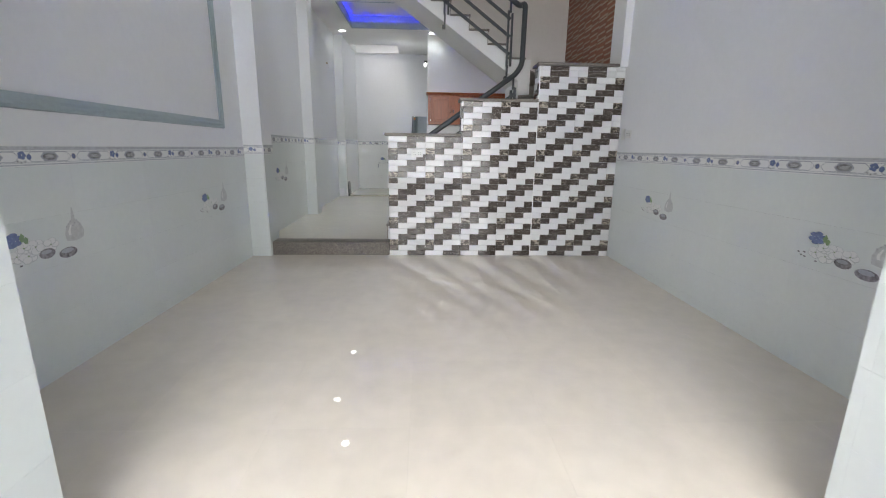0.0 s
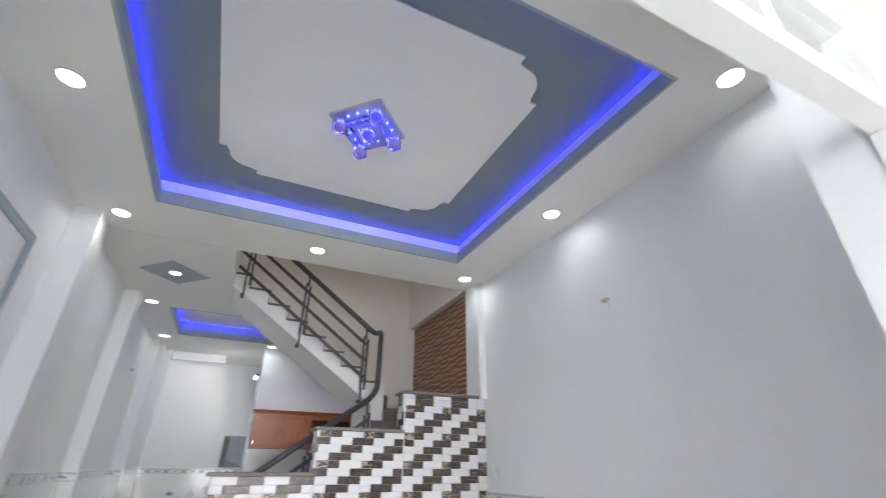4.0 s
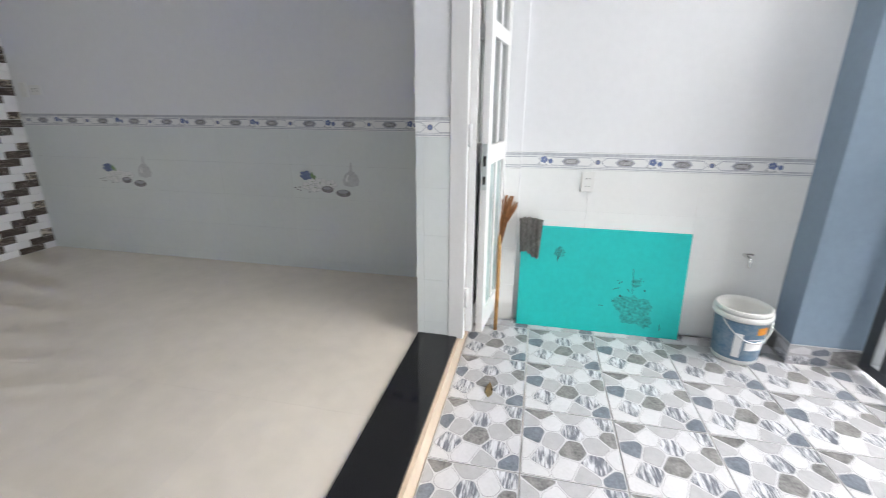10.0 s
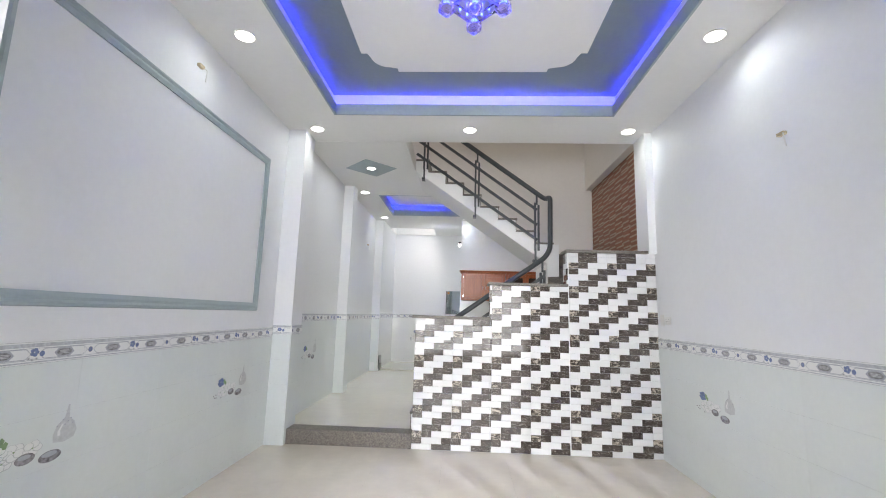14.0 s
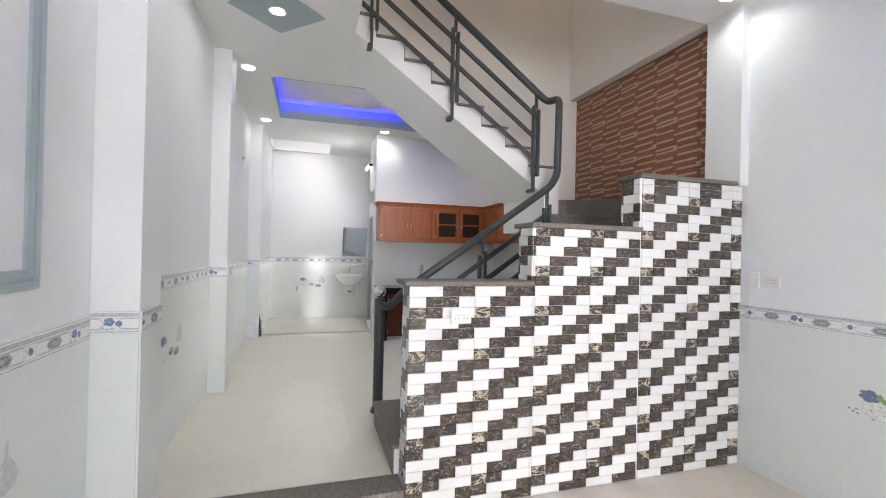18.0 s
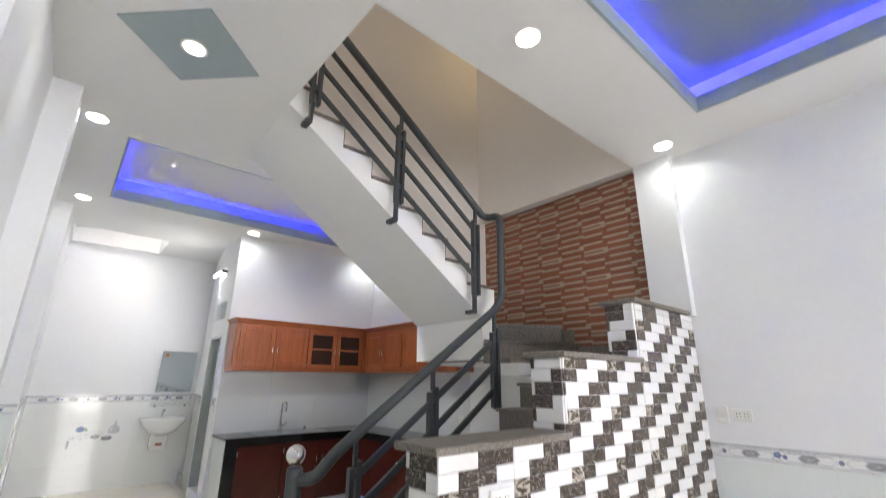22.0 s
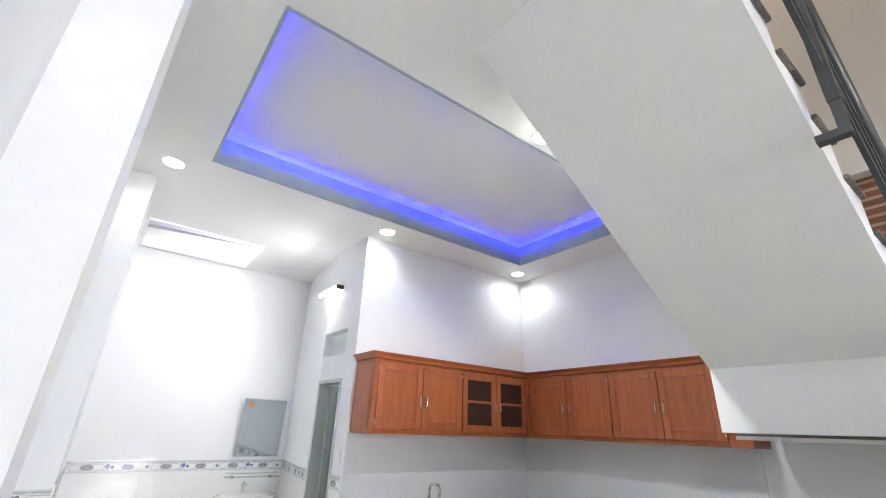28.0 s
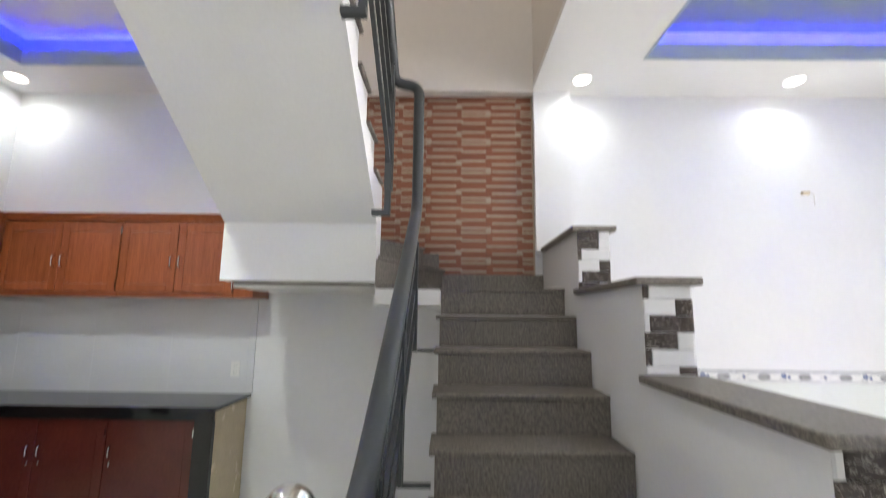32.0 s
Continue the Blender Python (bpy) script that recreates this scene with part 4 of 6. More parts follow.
def upper_unit(a, b, side, glazed=False, label="orange-brown wooden wall cabinet with two doors"):
    at = ((a + b) / 2, 9.12, ZU0) if side == "N" else (2.15, (a + b) / 2, ZU0)
    e = thing("wall_cabinet", label, "cabinet", at, "kitchen wall cabinets")
    if side == "N":
        if glazed:
            under(e, "carcass", boxes((a, b, 9.26, 9.288, ZU0, ZU1 - 0.05), (a, b, 8.985, 9.26, ZU0, ZU0 + 0.03), (a, b, 8.985, 9.26, ZU1 - 0.08, ZU1 - 0.05), (a, a + 0.02, 8.985, 9.26, ZU0 + 0.03, ZU1 - 0.08), (b - 0.02, b, 8.985, 9.26, ZU0 + 0.03, ZU1 - 0.08)), M["cab"])
            under(e, "shelf", boxes((a + 0.02, b - 0.02, 9.0, 9.26, 1.925, 1.945)), M["cab"])
        else:
            under(e, "carcass", boxes((a, b, 8.985, 9.288, ZU0, ZU1 - 0.05)), M["cab"])
    else:
        under(e, "carcass", boxes((2.01, 2.294, a, b, ZU0, ZU1 - 0.05)), M["cab"])
    z0, z1 = ZU0 + 0.035, ZU1 - 0.075
    for k in (0, 1):
        p, q = a + (b - a) * k / 2 + 0.003, a + (b - a) * (k + 1) / 2 - 0.003

        def bx(u0, u1, w0, w1, d0, d1):
            return (u0, u1, 8.984 - d1, 8.984 - d0, w0, w1) if side == "N" else (2.009 - d1, 2.009 - d0, u0, u1, w0, w1)

        st = 0.055
        d = under(e, "door", boxes(bx(p, p + st, z0, z1, 0, 0.022), bx(q - st, q, z0, z1, 0, 0.022), bx(p + st, q - st, z0, z0 + st, 0, 0.022), bx(p + st, q - st, z1 - st, z1, 0, 0.022), bevel=0.003), M["cab"], "framed wooden door")
        if glazed:
            part("pane", boxes(bx(p + st, q - st, z0 + st, z1 - st, 0.006, 0.010)), M["dark_glass"], d, "dark glass pane")
            part("glazing_bar", boxes(bx(p + st, q - st, 1.925, 1.945, 0.009, 0.015)), M["cab"], d)
        else:
            part("door_panel", boxes(bx(p + st + 0.001, q - st - 0.001, z0 + st + 0.001, z1 - st - 0.001, 0.002, 0.0195), bevel=0.003), M["cab"], d, "flat wooden panel")
        hx = q - 0.028 if k == 0 else p + 0.028
        o = Vector((0, -1, 0) if side == "N" else (-1, 0, 0))
        c = Vector((hx, 8.962, 1.90) if side == "N" else (1.987, hx, 1.90))
        up = Vector((0, 0, 1))
        part("handle", tube(arc([c - up * 0.045, c - up * 0.03 + o * 0.026, c + up * 0.03 + o * 0.026, c + up * 0.045], 0.02), 0.006, 8), M["chrome"], d, "curved chrome handle")
        for hz in (z0 + 0.05, z1 - 0.05):
            hh = p - 0.004 if k == 0 else q + 0.004
            part("hinge", boxes(bx(hh - 0.004, hh + 0.004, hz - 0.022, hz + 0.022, 0.018, 0.026)), M["chrome"], d)
    return e


upper_unit(0.30, 1.15, "N")
upper_unit(1.155, 1.965, "N", True, "orange-brown wall cabinet with two dark glazed doors")
upper_unit(8.06, 8.93, "E")
upper_unit(7.22, 8.055, "E")
cr = thing("cabinet_cornice", "orange-brown wooden cornice along the wall cabinets", "cornice", (1.1, 8.9, ZU1 - 0.05))
prof = [(0.0, ZU1 - 0.05), (-0.012, ZU1 - 0.045), (-0.018, ZU1 - 0.025), (-0.04, ZU1 - 0.008), (-0.045, ZU1), (0.0, ZU1)]
mitred = bmesh.new()
rings = [[mitred.verts.new(p) for p in row] for row in zip(*[((0.262 + a, 9.288, z), (0.262 + a, 8.97 + a, z), (1.965, 8.97 + a, z)) for a, z in prof])]
for ra, rb in zip(rings, rings[1:]):
    for k in range(len(prof)):
        mitred.faces.new((ra[k - 1], ra[k], rb[k], rb[k - 1]))
for end in (rings[0], rings[-1]):
    mitred.faces.new(end)
bmesh.ops.recalc_face_normals(mitred, faces=mitred.faces[:])
under(cr, "cornice_back", mitred, M["cab"])
under(cr, "cornice_right", prism([(2.0 + a, z) for a, z in prof], 7.075, 8.95, "y"), M["cab"])
under(cr, "top_board", boxes((0.264, 2.29, 8.972, 9.286, ZU1 - 0.049, ZU1 - 0.01), (2.0, 2.29, 7.08, 8.969, ZU1 - 0.049, ZU1 - 0.01)), M["cab"])
se = thing("cabinet_end_panel", "orange-brown panelled side of the wall cabinet", "panel", (0.27, 9.1, ZU0))
under(se, "side_board", boxes((0.262, 0.298, 8.965, 9.288, ZU0, ZU1 - 0.051)), M["cab"])
under(se, "side_panel", boxes((0.256, 0.2625, 9.01, 9.25, ZU0 + 0.05, ZU1 - 0.10), bevel=0.002), M["cab"])
pe = thing("cabinet_filler", "orange-brown wooden end of the wall cabinets beneath the stair", "panel", (2.1, 7.15, ZU0))
under(pe, "filler", boxes((2.012, 2.292, 7.075, 7.216, ZU0, ZU1 - 0.051)), M["cab"])
cf = thing("cabinet_corner_post", "orange-brown wooden corner between the wall cabinets", "panel", (2.0, 8.96, ZU0))
under(cf, "corner_post", boxes((1.968, 2.292, 8.94, 9.286, ZU0, ZU1 - 0.051)), M["cab"])

# ---------------- wash area ----------------
mi = thing("mirror", "frameless rectangular mirror with a small orange sticker", "mirror", (0.105, YB - 0.04, 1.36))
under(mi, "glass", boxes((-0.13, 0.335, YB - 0.036, YB - 0.030, 1.365, 1.935), bevel=0.001), M["mirror"])
mi.rotation_euler = (radians(4.2), 0, radians(6.3))
under(mi, "sticker", boxes((-0.085, -0.045, YB - 0.0372, YB - 0.0358, 1.86, 1.905)), M["orange"], "small orange sticker")
sh = thing("glass_shelf", "narrow glass shelf on chrome brackets above the basin", "shelf", (0.09, YB, 1.17))
under(sh, "pane", boxes((-0.17, 0.35, YB - 0.13, YB - 0.012, 1.175, 1.182)), M["glass"])
under(sh, "rail", tube(arc([(-0.16, YB - 0.012, 1.215), (-0.16, YB - 0.125, 1.215), (0.34, YB - 0.125, 1.215), (0.34, YB - 0.012, 1.215)], 0.02), 0.005, 8), M["chrome"])
for x in (-0.1, 0.28):
    under(sh, "bracket", boxes((x - 0.01, x + 0.01, YB - 0.06, YB - 0.009, 1.16, 1.19), bevel=0.004), M["chrome"])


def basin():
    e = thing("wash_basin", "white ceramic wash basin on a half pedestal", "basin", (0.01, YB - 0.2, 0.9))
    bm = bmesh.new()
    prof = [(0.06, 0.80, 0.06), (0.16, 0.84, 0.13), (0.24, 0.93, 0.19), (0.28, 1.0, 0.215), (0.285, 1.03, 0.22), (0.25, 1.03, 0.185), (0.2, 0.97, 0.15), (0.08, 0.92, 0.08)]
    rings = []
    for rx, z, ry in prof:
        rings.append([bm.verts.new((0.01 + rx * math.cos(a), min(YB - 0.01, YB - 0.225 + (ry if math.sin(a) < 0 else 0.215) * math.sin(a) * (1.0 if math.sin(a) < 0 else min(1.0, rx / 0.25))), z)) for a in [2 * math.pi * i / 28 for i in range(28)]])
    for p, q in zip(rings, rings[1:]):
        for i in range(28):
            f = bm.faces.new((p[i], p[(i + 1) % 28], q[(i + 1) % 28], q[i]))
            f.smooth = True
    bm.faces.new(rings[0][::-1])
    bm.faces.new(rings[-1])
    bmesh.ops.recalc_face_normals(bm, faces=bm.faces[:])
    under(e, "bowl", bm, M["ceramic"])
    under(e, "pedestal", boxes((-0.10, 0.115, YB - 0.19, YB - 0.012, 0.60, 0.83), bevel=0.05), M["ceramic"], "rounded half pedestal")
    under(e, "label_print", boxes((-0.03, 0.05, YB - 0.192, YB - 0.1895, 0.665, 0.70), bevel=0.0005), M["p_red"])
    under(e, "tap", tube(arc([(0.01, YB - 0.09, 1.03), (0.01, YB - 0.09, 1.13), (0.01, YB - 0.19, 1.12)], 0.03), 0.014, 10), M["chrome"], "chrome basin tap")
    return e


basin()
pk = thing("stone_offcut", "dark stone offcut leaning at the pillar foot", "stone slab", (-1.44, 9.6, ZR))
bm = boxes((-0.012, 0.012, -0.12, 0.12, 0.0, 0.31))
bmesh.ops.rotate(bm, verts=bm.verts[:], matrix=Matrix.Rotation(radians(-4), 3, "Y"))
part("slab", bm, M["black_granite"], pk)
wp = thing("pipe_stub", "short water pipe stub on the tiled wall", "pipe", (-0.97, YB - 0.012, 0.74))
part("stub", tube([(0, 0.0, 0), (0, -0.05, 0)], 0.012, 10), M["alu"], wp)
part("valve", boxes((-0.012, 0.012, -0.06, -0.03, -0.05, 0.04), bevel=0.004), M["p_line"], wp)
fd = thing("floor_drain", "small grey floor drain", "drain", (-1.28, 11.0, ZR + 0.02))
part("grate", boxes((-0.06, 0.06, -0.05, 0.05, 0.0005, 0.004), bevel=0.001), M["alu"], fd)
part("slots", boxes(*[(-0.045, 0.045, -0.036 + 0.024 * i, -0.028 + 0.024 * i, 0.0035, 0.0046) for i in range(4)]), M["black"], fd)

tl = thing("tube_lamp", "short lit white tube lamp on the bathroom wall", "wall lamp", (XK, 9.95, 2.96))
under(tl, "tube", tube([(XK - 0.05, 9.75, 2.945), (XK - 0.05, 10.16, 2.945)], 0.022, 12), M["tubeglow"], "glowing white tube")
under(tl, "holder", boxes((XK - 0.045, XK - 0.001, 9.70, 10.18, 2.965, 2.99), bevel=0.005), M["plastic"])
under(tl, "end_socket", boxes((XK - 0.07, XK - 0.001, 9.70, 9.745, 2.925, 2.965), bevel=0.006), M["black"], "black lamp end")
lamp("tube_glow", "AREA", 4.6, look((XK - 0.085, 9.95, 2.93), (XK - 1.0, 9.95, 2.5)), (0.97, 1, 1), size=0.06, size_y=0.45)

# bathroom door, half open
bd = thing("bathroom_door", "grey aluminium bathroom door with frosted glass, open inward", "door", (XK + 0.05, 9.99, 0.28))
under(bd, "jamb", boxes((XK - 0.008, XK + 0.10, 9.965, 10.0, 0.28, 2.08)), M["alu"])
under(bd, "jamb", boxes((XK - 0.008, XK + 0.10, 9.50, 9.53, 0.28, 2.08)), M["alu"])
under(bd, "head", boxes((XK - 0.008, XK + 0.10, 9.53, 9.965, 2.05, 2.08)), M["alu"])
lf = under(bd, "leaf_frame", boxes((XK + 0.10, XK + 0.15, 9.93, 9.962, 0.30, 2.04), (XK + 0.50, XK + 0.55, 9.93, 9.962, 0.30, 2.04), (XK + 0.15, XK + 0.50, 9.93, 9.962, 1.98, 2.04), (XK + 0.15, XK + 0.50, 9.93, 9.962, 1.1, 1.16), (XK + 0.15, XK + 0.50, 9.93, 9.962, 0.30, 0.40)), M["alu"], "aluminium leaf frame")
under(bd, "leaf_panel", boxes((XK + 0.15, XK + 0.50, 9.94, 9.952, 1.16, 1.98), (XK + 0.15, XK + 0.50, 9.94, 9.952, 0.40, 1.1)), M["frost"], "frosted glass panel")
under(bd, "handle", boxes((XK + 0.50, XK + 0.54, 9.90, 9.93, 1.18, 1.30), bevel=0.005), M["black"], "black lock handle")
structure("floor_bathroom", boxes((XK + 0.1, 1.75, YK + W, YB, -0.2, 0.27)), M["splash"], "raised tiled bathroom floor", "floor")
# unseen fill lamp, added to lift the dark bathroom behind the open door
lamp("bathroom_fill", "AREA", 3.5, pose(1.0, 10.4, 3.3), (0.9, 1, 0.97), size=0.5)

# skylight panel
sk = thing("skylight", "bright corrugated skylight sheet over a shaft", "skylight", (-0.93, 10.7, ZC + 0.3))
ribs = bmesh.new()
for i in range(28):
    x0, x1 = -1.60 + 0.05 * i, -1.55 + 0.05 * i
    z0, z1 = ZC + 0.42 + 0.012 * (i % 2), ZC + 0.42 + 0.012 * ((i + 1) % 2)
    vs = [ribs.verts.new(p) for p in ((x0, 10.0, z0), (x1, 10.0, z1), (x1, 11.4, z1), (x0, 11.4, z0))]
    ribs.faces.new(vs)
M["sheet"] = glass_mat("milky_skylight_sheet", (0.97, 0.98, 0.98), 0.35, 0.95)
under(sk, "corrugated_sheet", ribs, M["sheet"], "translucent corrugated sheet")
under(sk, "steel_batten", bar((-1.44, 11.03, ZC + 0.24), (-0.44, 10.92, ZC + 0.24), 0.03, 0.045), M["plate"], "steel batten")
under(sk, "steel_batten", bar((-1.44, 11.06, ZC + 0.215), (-0.60, 10.97, ZC + 0.235), 0.018, 0.022), M["plate"], "thin steel batten")

# ---------------- porch ----------------
structure("wall_porch_right", boxes((XP, XP + 0.4, -1.75, 0.56, -0.35, ZPC + 0.4)), M["wall"], "white porch side wall above tiles", "wall")
structure("pilaster_porch", boxes((XP - 0.04, XP + 0.4, 0.56, YD0 + 0.002, -0.35, ZPC + 0.4)), M["wall"], "white pilaster beside the folding door", "pillar")
structure("wall_porch_left", boxes((-2.15, -2.0, -1.75, YD0, -0.35, ZPC + 0.4)), M["wall"], "white porch side wall", "wall")
structure("wall_porch_stub", boxes((-2.0, XL - W, YD0, YD0 + 0.15, -0.35, ZPC + 0.4)), M["wall"], "white wall beside the door", "wall")
structure("ceiling_porch", boxes((-2.0, XP, -1.16, YD0, ZPC, ZPC + 0.15)), M["ceil"], "white porch ceiling", "ceiling")
structure("beam_porch", boxes((-2.0, XP, -1.75, -1.16, 2.965, ZPC + 0.15)), M["wall"], "white beam over the gate", "beam")
structure("lintel_facing", boxes((JL - 0.03, XP - 0.041, YD0 - 0.012, YD0 + 0.049, 2.775, ZPC - 0.001)), M["marble"], "peach marble facing above the door", "lintel")
structure("wall_jamb_facing", boxes((JR + 0.07, XP - 0.041, YD0 - 0.01, YD0 + 0.003, ZP, 2.774)), M["marble"], "peach marble facing beside the door", "wall")
structure("door_sill", boxes((JL, JR, YD0 + 0.005, YD1 - 0.001, -0.12, 0.016), bevel=0.003), M["black_granite"], "polished black granite door sill", "sill")
structure("sill_edge", boxes((JL - 0.05, JR + 0.07, YD0 - 0.012, YD0 + 0.0045, ZP, 0.0)), M["marble"], "peach marble edge of the door sill", "sill")

fdr = thing("folding_door", "white steel folding door with glazed panels, folded open", "door", (JR, YD0, 0))
under(fdr, "frame_post", boxes((JR - 0.012, JR + 0.045, YD0 - 0.03, YD0 + 0.055, 0.006, 2.30), bevel=0.003), M["steel_white"])
under(fdr, "frame_post", boxes((JL - 0.045, JL + 0.012, YD0 - 0.03, YD0 + 0.055, 0.006, 2.30), bevel=0.003), M["steel_white"])
tr = under(fdr, "transom", boxes((JL - 0.045, JR + 0.045, YD0 - 0.03, YD0 + 0.049, 2.30, 2.37), (JL - 0.045, JR + 0.045, YD0 - 0.03, YD0 + 0.049, 2.70, 2.773), *[(x - 0.03, x + 0.03, YD0 - 0.03, YD0 + 0.049, 2.37, 2.70) for x in (JL - 0.015, 0.3 - 0.575, 0.3, 0.3 + 0.575, JR + 0.015)]), M["steel_white"], "white transom frame")
for x0, x1 in ((JL + 0.015, -0.305), (-0.245, 0.27), (0.33, 0.845), (0.905, JR - 0.015)):
    under(fdr, "transom_pane", boxes((x0 + 0.002, x1 - 0.002, YD0 + 0.008, YD0 + 0.014, 2.372, 2.698)), M["glass"], "clear transom pane").visible_shadow = False


def leaf(x0, y0, x1, y1, z0=0.02, z1=2.285):
    d = Vector((x1 - x0, y1 - y0, 0))
    L = d.length
    th = 0.036
    bm = boxes((0, 0.07, 0, th, z0, z1), (L - 0.07, L, 0, th, z0, z1), (0.07, L - 0.07, 0, th, z0, z0 + 0.12), (0.07, L - 0.07, 0, th, 0.95, 1.05), (0.07, L - 0.07, 0, th, 1.55, 1.62), (0.07, L - 0.07, 0, th, z1 - 0.08, z1), (L / 2 - 0.015, L / 2 + 0.015, 0.004, th - 0.004, z0 + 0.12, z1 - 0.08), bevel=0.003)
    m = Matrix.Translation((x0, y0, 0)) @ Matrix.Rotation(math.atan2(d.y, d.x), 4, "Z")
    bmesh.ops.transform(bm, matrix=m, verts=bm.verts[:])
    lv = under(fdr, "door_leaf", bm, M["steel_white"], "white steel leaf")
    for p0, p1 in ((z0 + 0.12, 0.95), (1.05, 1.55), (1.62, z1 - 0.08)):
        b2 = boxes((0.07, L - 0.07, 0.014, 0.02, p0, p1))
        bmesh.ops.transform(b2, matrix=m, verts=b2.verts[:])
        part("leaf_pane", b2, M["frost"] if p0 < 0.5 else M["glass"], lv, "leaf panel")
    return lv


l1 = leaf(1.505, 0.765, 1.98, 0.772)
l2 = leaf(1.512, 0.706, 1.983, 0.652)
for z in (0.25, 1.1, 2.05):
    under(fdr, "hinge", tube([(JR + 0.005, YD0 - 0.04, z - 0.055), (JR + 0.005, YD0 - 0.04, z + 0.055)], 0.011, 10), M["steel_white"])
under(fdr, "lock_case", boxes((1.497, 1.516, 0.708, 0.732, 0.83, 1.06), bevel=0.003), M["alu"], "steel lock edge")
under(fdr, "lock_latch", boxes((1.4935, 1.4965, 0.713, 0.728, 0.86, 0.90), (1.4935, 1.4965, 0.713, 0.728, 0.95, 1.0)), M["black"])
under(fdr, "transom_screw", tube([(0.3, YD0 - 0.029, 2.318), (0.3, YD0 - 0.036, 2.318)], 0.012, 10), M["black"])

# column with cornice
cl = thing("gate_column", "slate blue square gate column with a grey moulded cap", "column", (2.08, -1.2, ZP))
under(cl, "shaft", boxes((1.812, XP - 0.001, -1.42, -0.98, ZP + 0.12, 2.26)), M["col_blue"], "slate blue painted shaft")
under(cl, "skirting", boxes((1.804, XP - 0.001, -1.43, -0.972, ZP, ZP + 0.12), bevel=0.003), M["st_light"], "grey stone-patterned skirting")
rs = random.Random(31)
for face, u0, u1 in (("x", -1.425, -0.975), ("y", 1.808, XP - 0.004)):
    u = u0
    while u < u1 - 0.03:
        w = min(rs.uniform(0.09, 0.16), u1 - u)
        for zl, zh in (((0.006, 0.113),) if rs.random() < 0.5 else ((0.006, 0.058), (0.066, 0.113))):
            q = [(u + 0.004, rs.uniform(zl, zl + 0.02)), (u + w * rs.uniform(0.3, 0.6), zl), (u + w - 0.004, rs.uniform(zl, zl + 0.025)), (u + w - 0.004, rs.uniform(zh - 0.025, zh)), (u + w * rs.uniform(0.3, 0.7), zh), (u + 0.004, rs.uniform(zh - 0.02, zh))]
            q = [(a, ZP + b) for a, b in q]
            under(cl, "stone_print", prism(q, 1.8028, 1.8045, "x") if face == "x" else prism(q, -0.9725, -0.9708, "y"), M[rs.choice(("st_dark", "st_blue", "st_stripe", "st_white"))])
        u += w
for k, (o, z0, z1) in enumerate(((0.012, 2.26, 2.285), (0.03, 2.285, 2.325), (0.055, 2.325, 2.38), (0.085, 2.38, 2.435))):
    under(cl, "cap_moulding", boxes((1.812 - o, XP - 0.001, -1.42 - o, -0.98 + o, z0, z1), bevel=0.008 if k != 3 else 0.012), M["cap_grey"])
stk = thing("printed_sticker", "small yellow and violet sticker with unreadable print", "sticker", (1.8105, -1.24, 1.26))
under(stk, "sheet", boxes((1.8095, 1.8115, -1.285, -1.19, 1.225, 1.295)), M["yellow"])
under(stk, "header_band", boxes((1.8085, 1.8094, -1.285, -1.20, 1.275, 1.293)), M["violet"])
under(stk, "print_bars", boxes(*[(1.8085, 1.8094, -1.278, -1.21 + 0.01 * (i % 2), 1.232 + 0.014 * i, 1.238 + 0.014 * i) for i in range(3)]), M["red"])

structure("pier_porch", boxes((1.93, XP, -1.42, -1.10, 2.4355, 2.9645)), M["wall"], "white pier between gate column and beam", "pillar")

# gate
gt = thing("gate", "charcoal steel bar gate, closed and padlocked", "gate", (0.3, -1.335, ZP))
YG = -1.335


def gate_leaf(x0, x1):
    under(gt, "stile", boxes((x0, x0 + 0.06, YG - 0.025, YG + 0.025, ZP + 0.03, 2.2), bevel=0.003), M["gate"])
    under(gt, "stile", boxes((x1 - 0.075, x1, YG - 0.025, YG + 0.025, ZP + 0.03, 2.2), bevel=0.003), M["gate"])
    for z in (ZP + 0.03, 0.90, 1.12, 2.14):
        under(gt, "cross_rail", boxes((x0 + 0.06, x1 - 0.06, YG - 0.022, YG + 0.022, z, z + 0.055), bevel=0.003), M["gate"])
    n = int((x1 - x0 - 0.12) / 0.105)
    for i in range(1, n + 1):
        x = x0 + 0.06 + (x1 - x0 - 0.12) * i / (n + 1)
        for z0, z1 in ((ZP + 0.085, 0.90), (0.955, 1.12), (1.175, 2.14)):
            under(gt, "bar", boxes((x - 0.024, x + 0.024, YG - 0.021, YG + 0.021, z0, z1)), M["gate"])


gate_leaf(0.83, 1.80)
gate_leaf(-0.13, 0.82)
gate_leaf(-1.09, -0.14)
gate_leaf(-1.99, -1.10)
under(gt, "bolt", tube([(1.66, YG + 0.045, 0.955), (1.30, YG + 0.045, 0.95)], 0.016, 10), M["gate"], "sliding bolt")
lk = thing("padlock", "steel padlock with a red body on the gate bolt", "padlock", (1.70, YG + 0.05, 0.93))
part("shackle", tube(arc([(0.0, 0, 0.0), (0.0, 0, 0.06), (-0.05, 0, 0.06), (-0.05, 0, 0.0)], 0.03), 0.006, 8), M["chrome"], lk)
part("body", boxes((-0.06, -0.012, -0.01, 0.01, -0.026, 0.006), bevel=0.005), M["red"], lk)
gr = thing("gate_grille", "fixed charcoal bar grille above the gate", "grille", (0.3, YG, 2.46))
for z in (2.29, 2.91):
    under(gr, "rail", boxes((-1.99, 1.928, YG - 0.025, YG + 0.025, z, z + 0.055)), M["gate"])
under(gr, "stile", boxes((1.875, 1.928, YG - 0.024, YG + 0.024, 2.437, 2.91)), M["gate"])
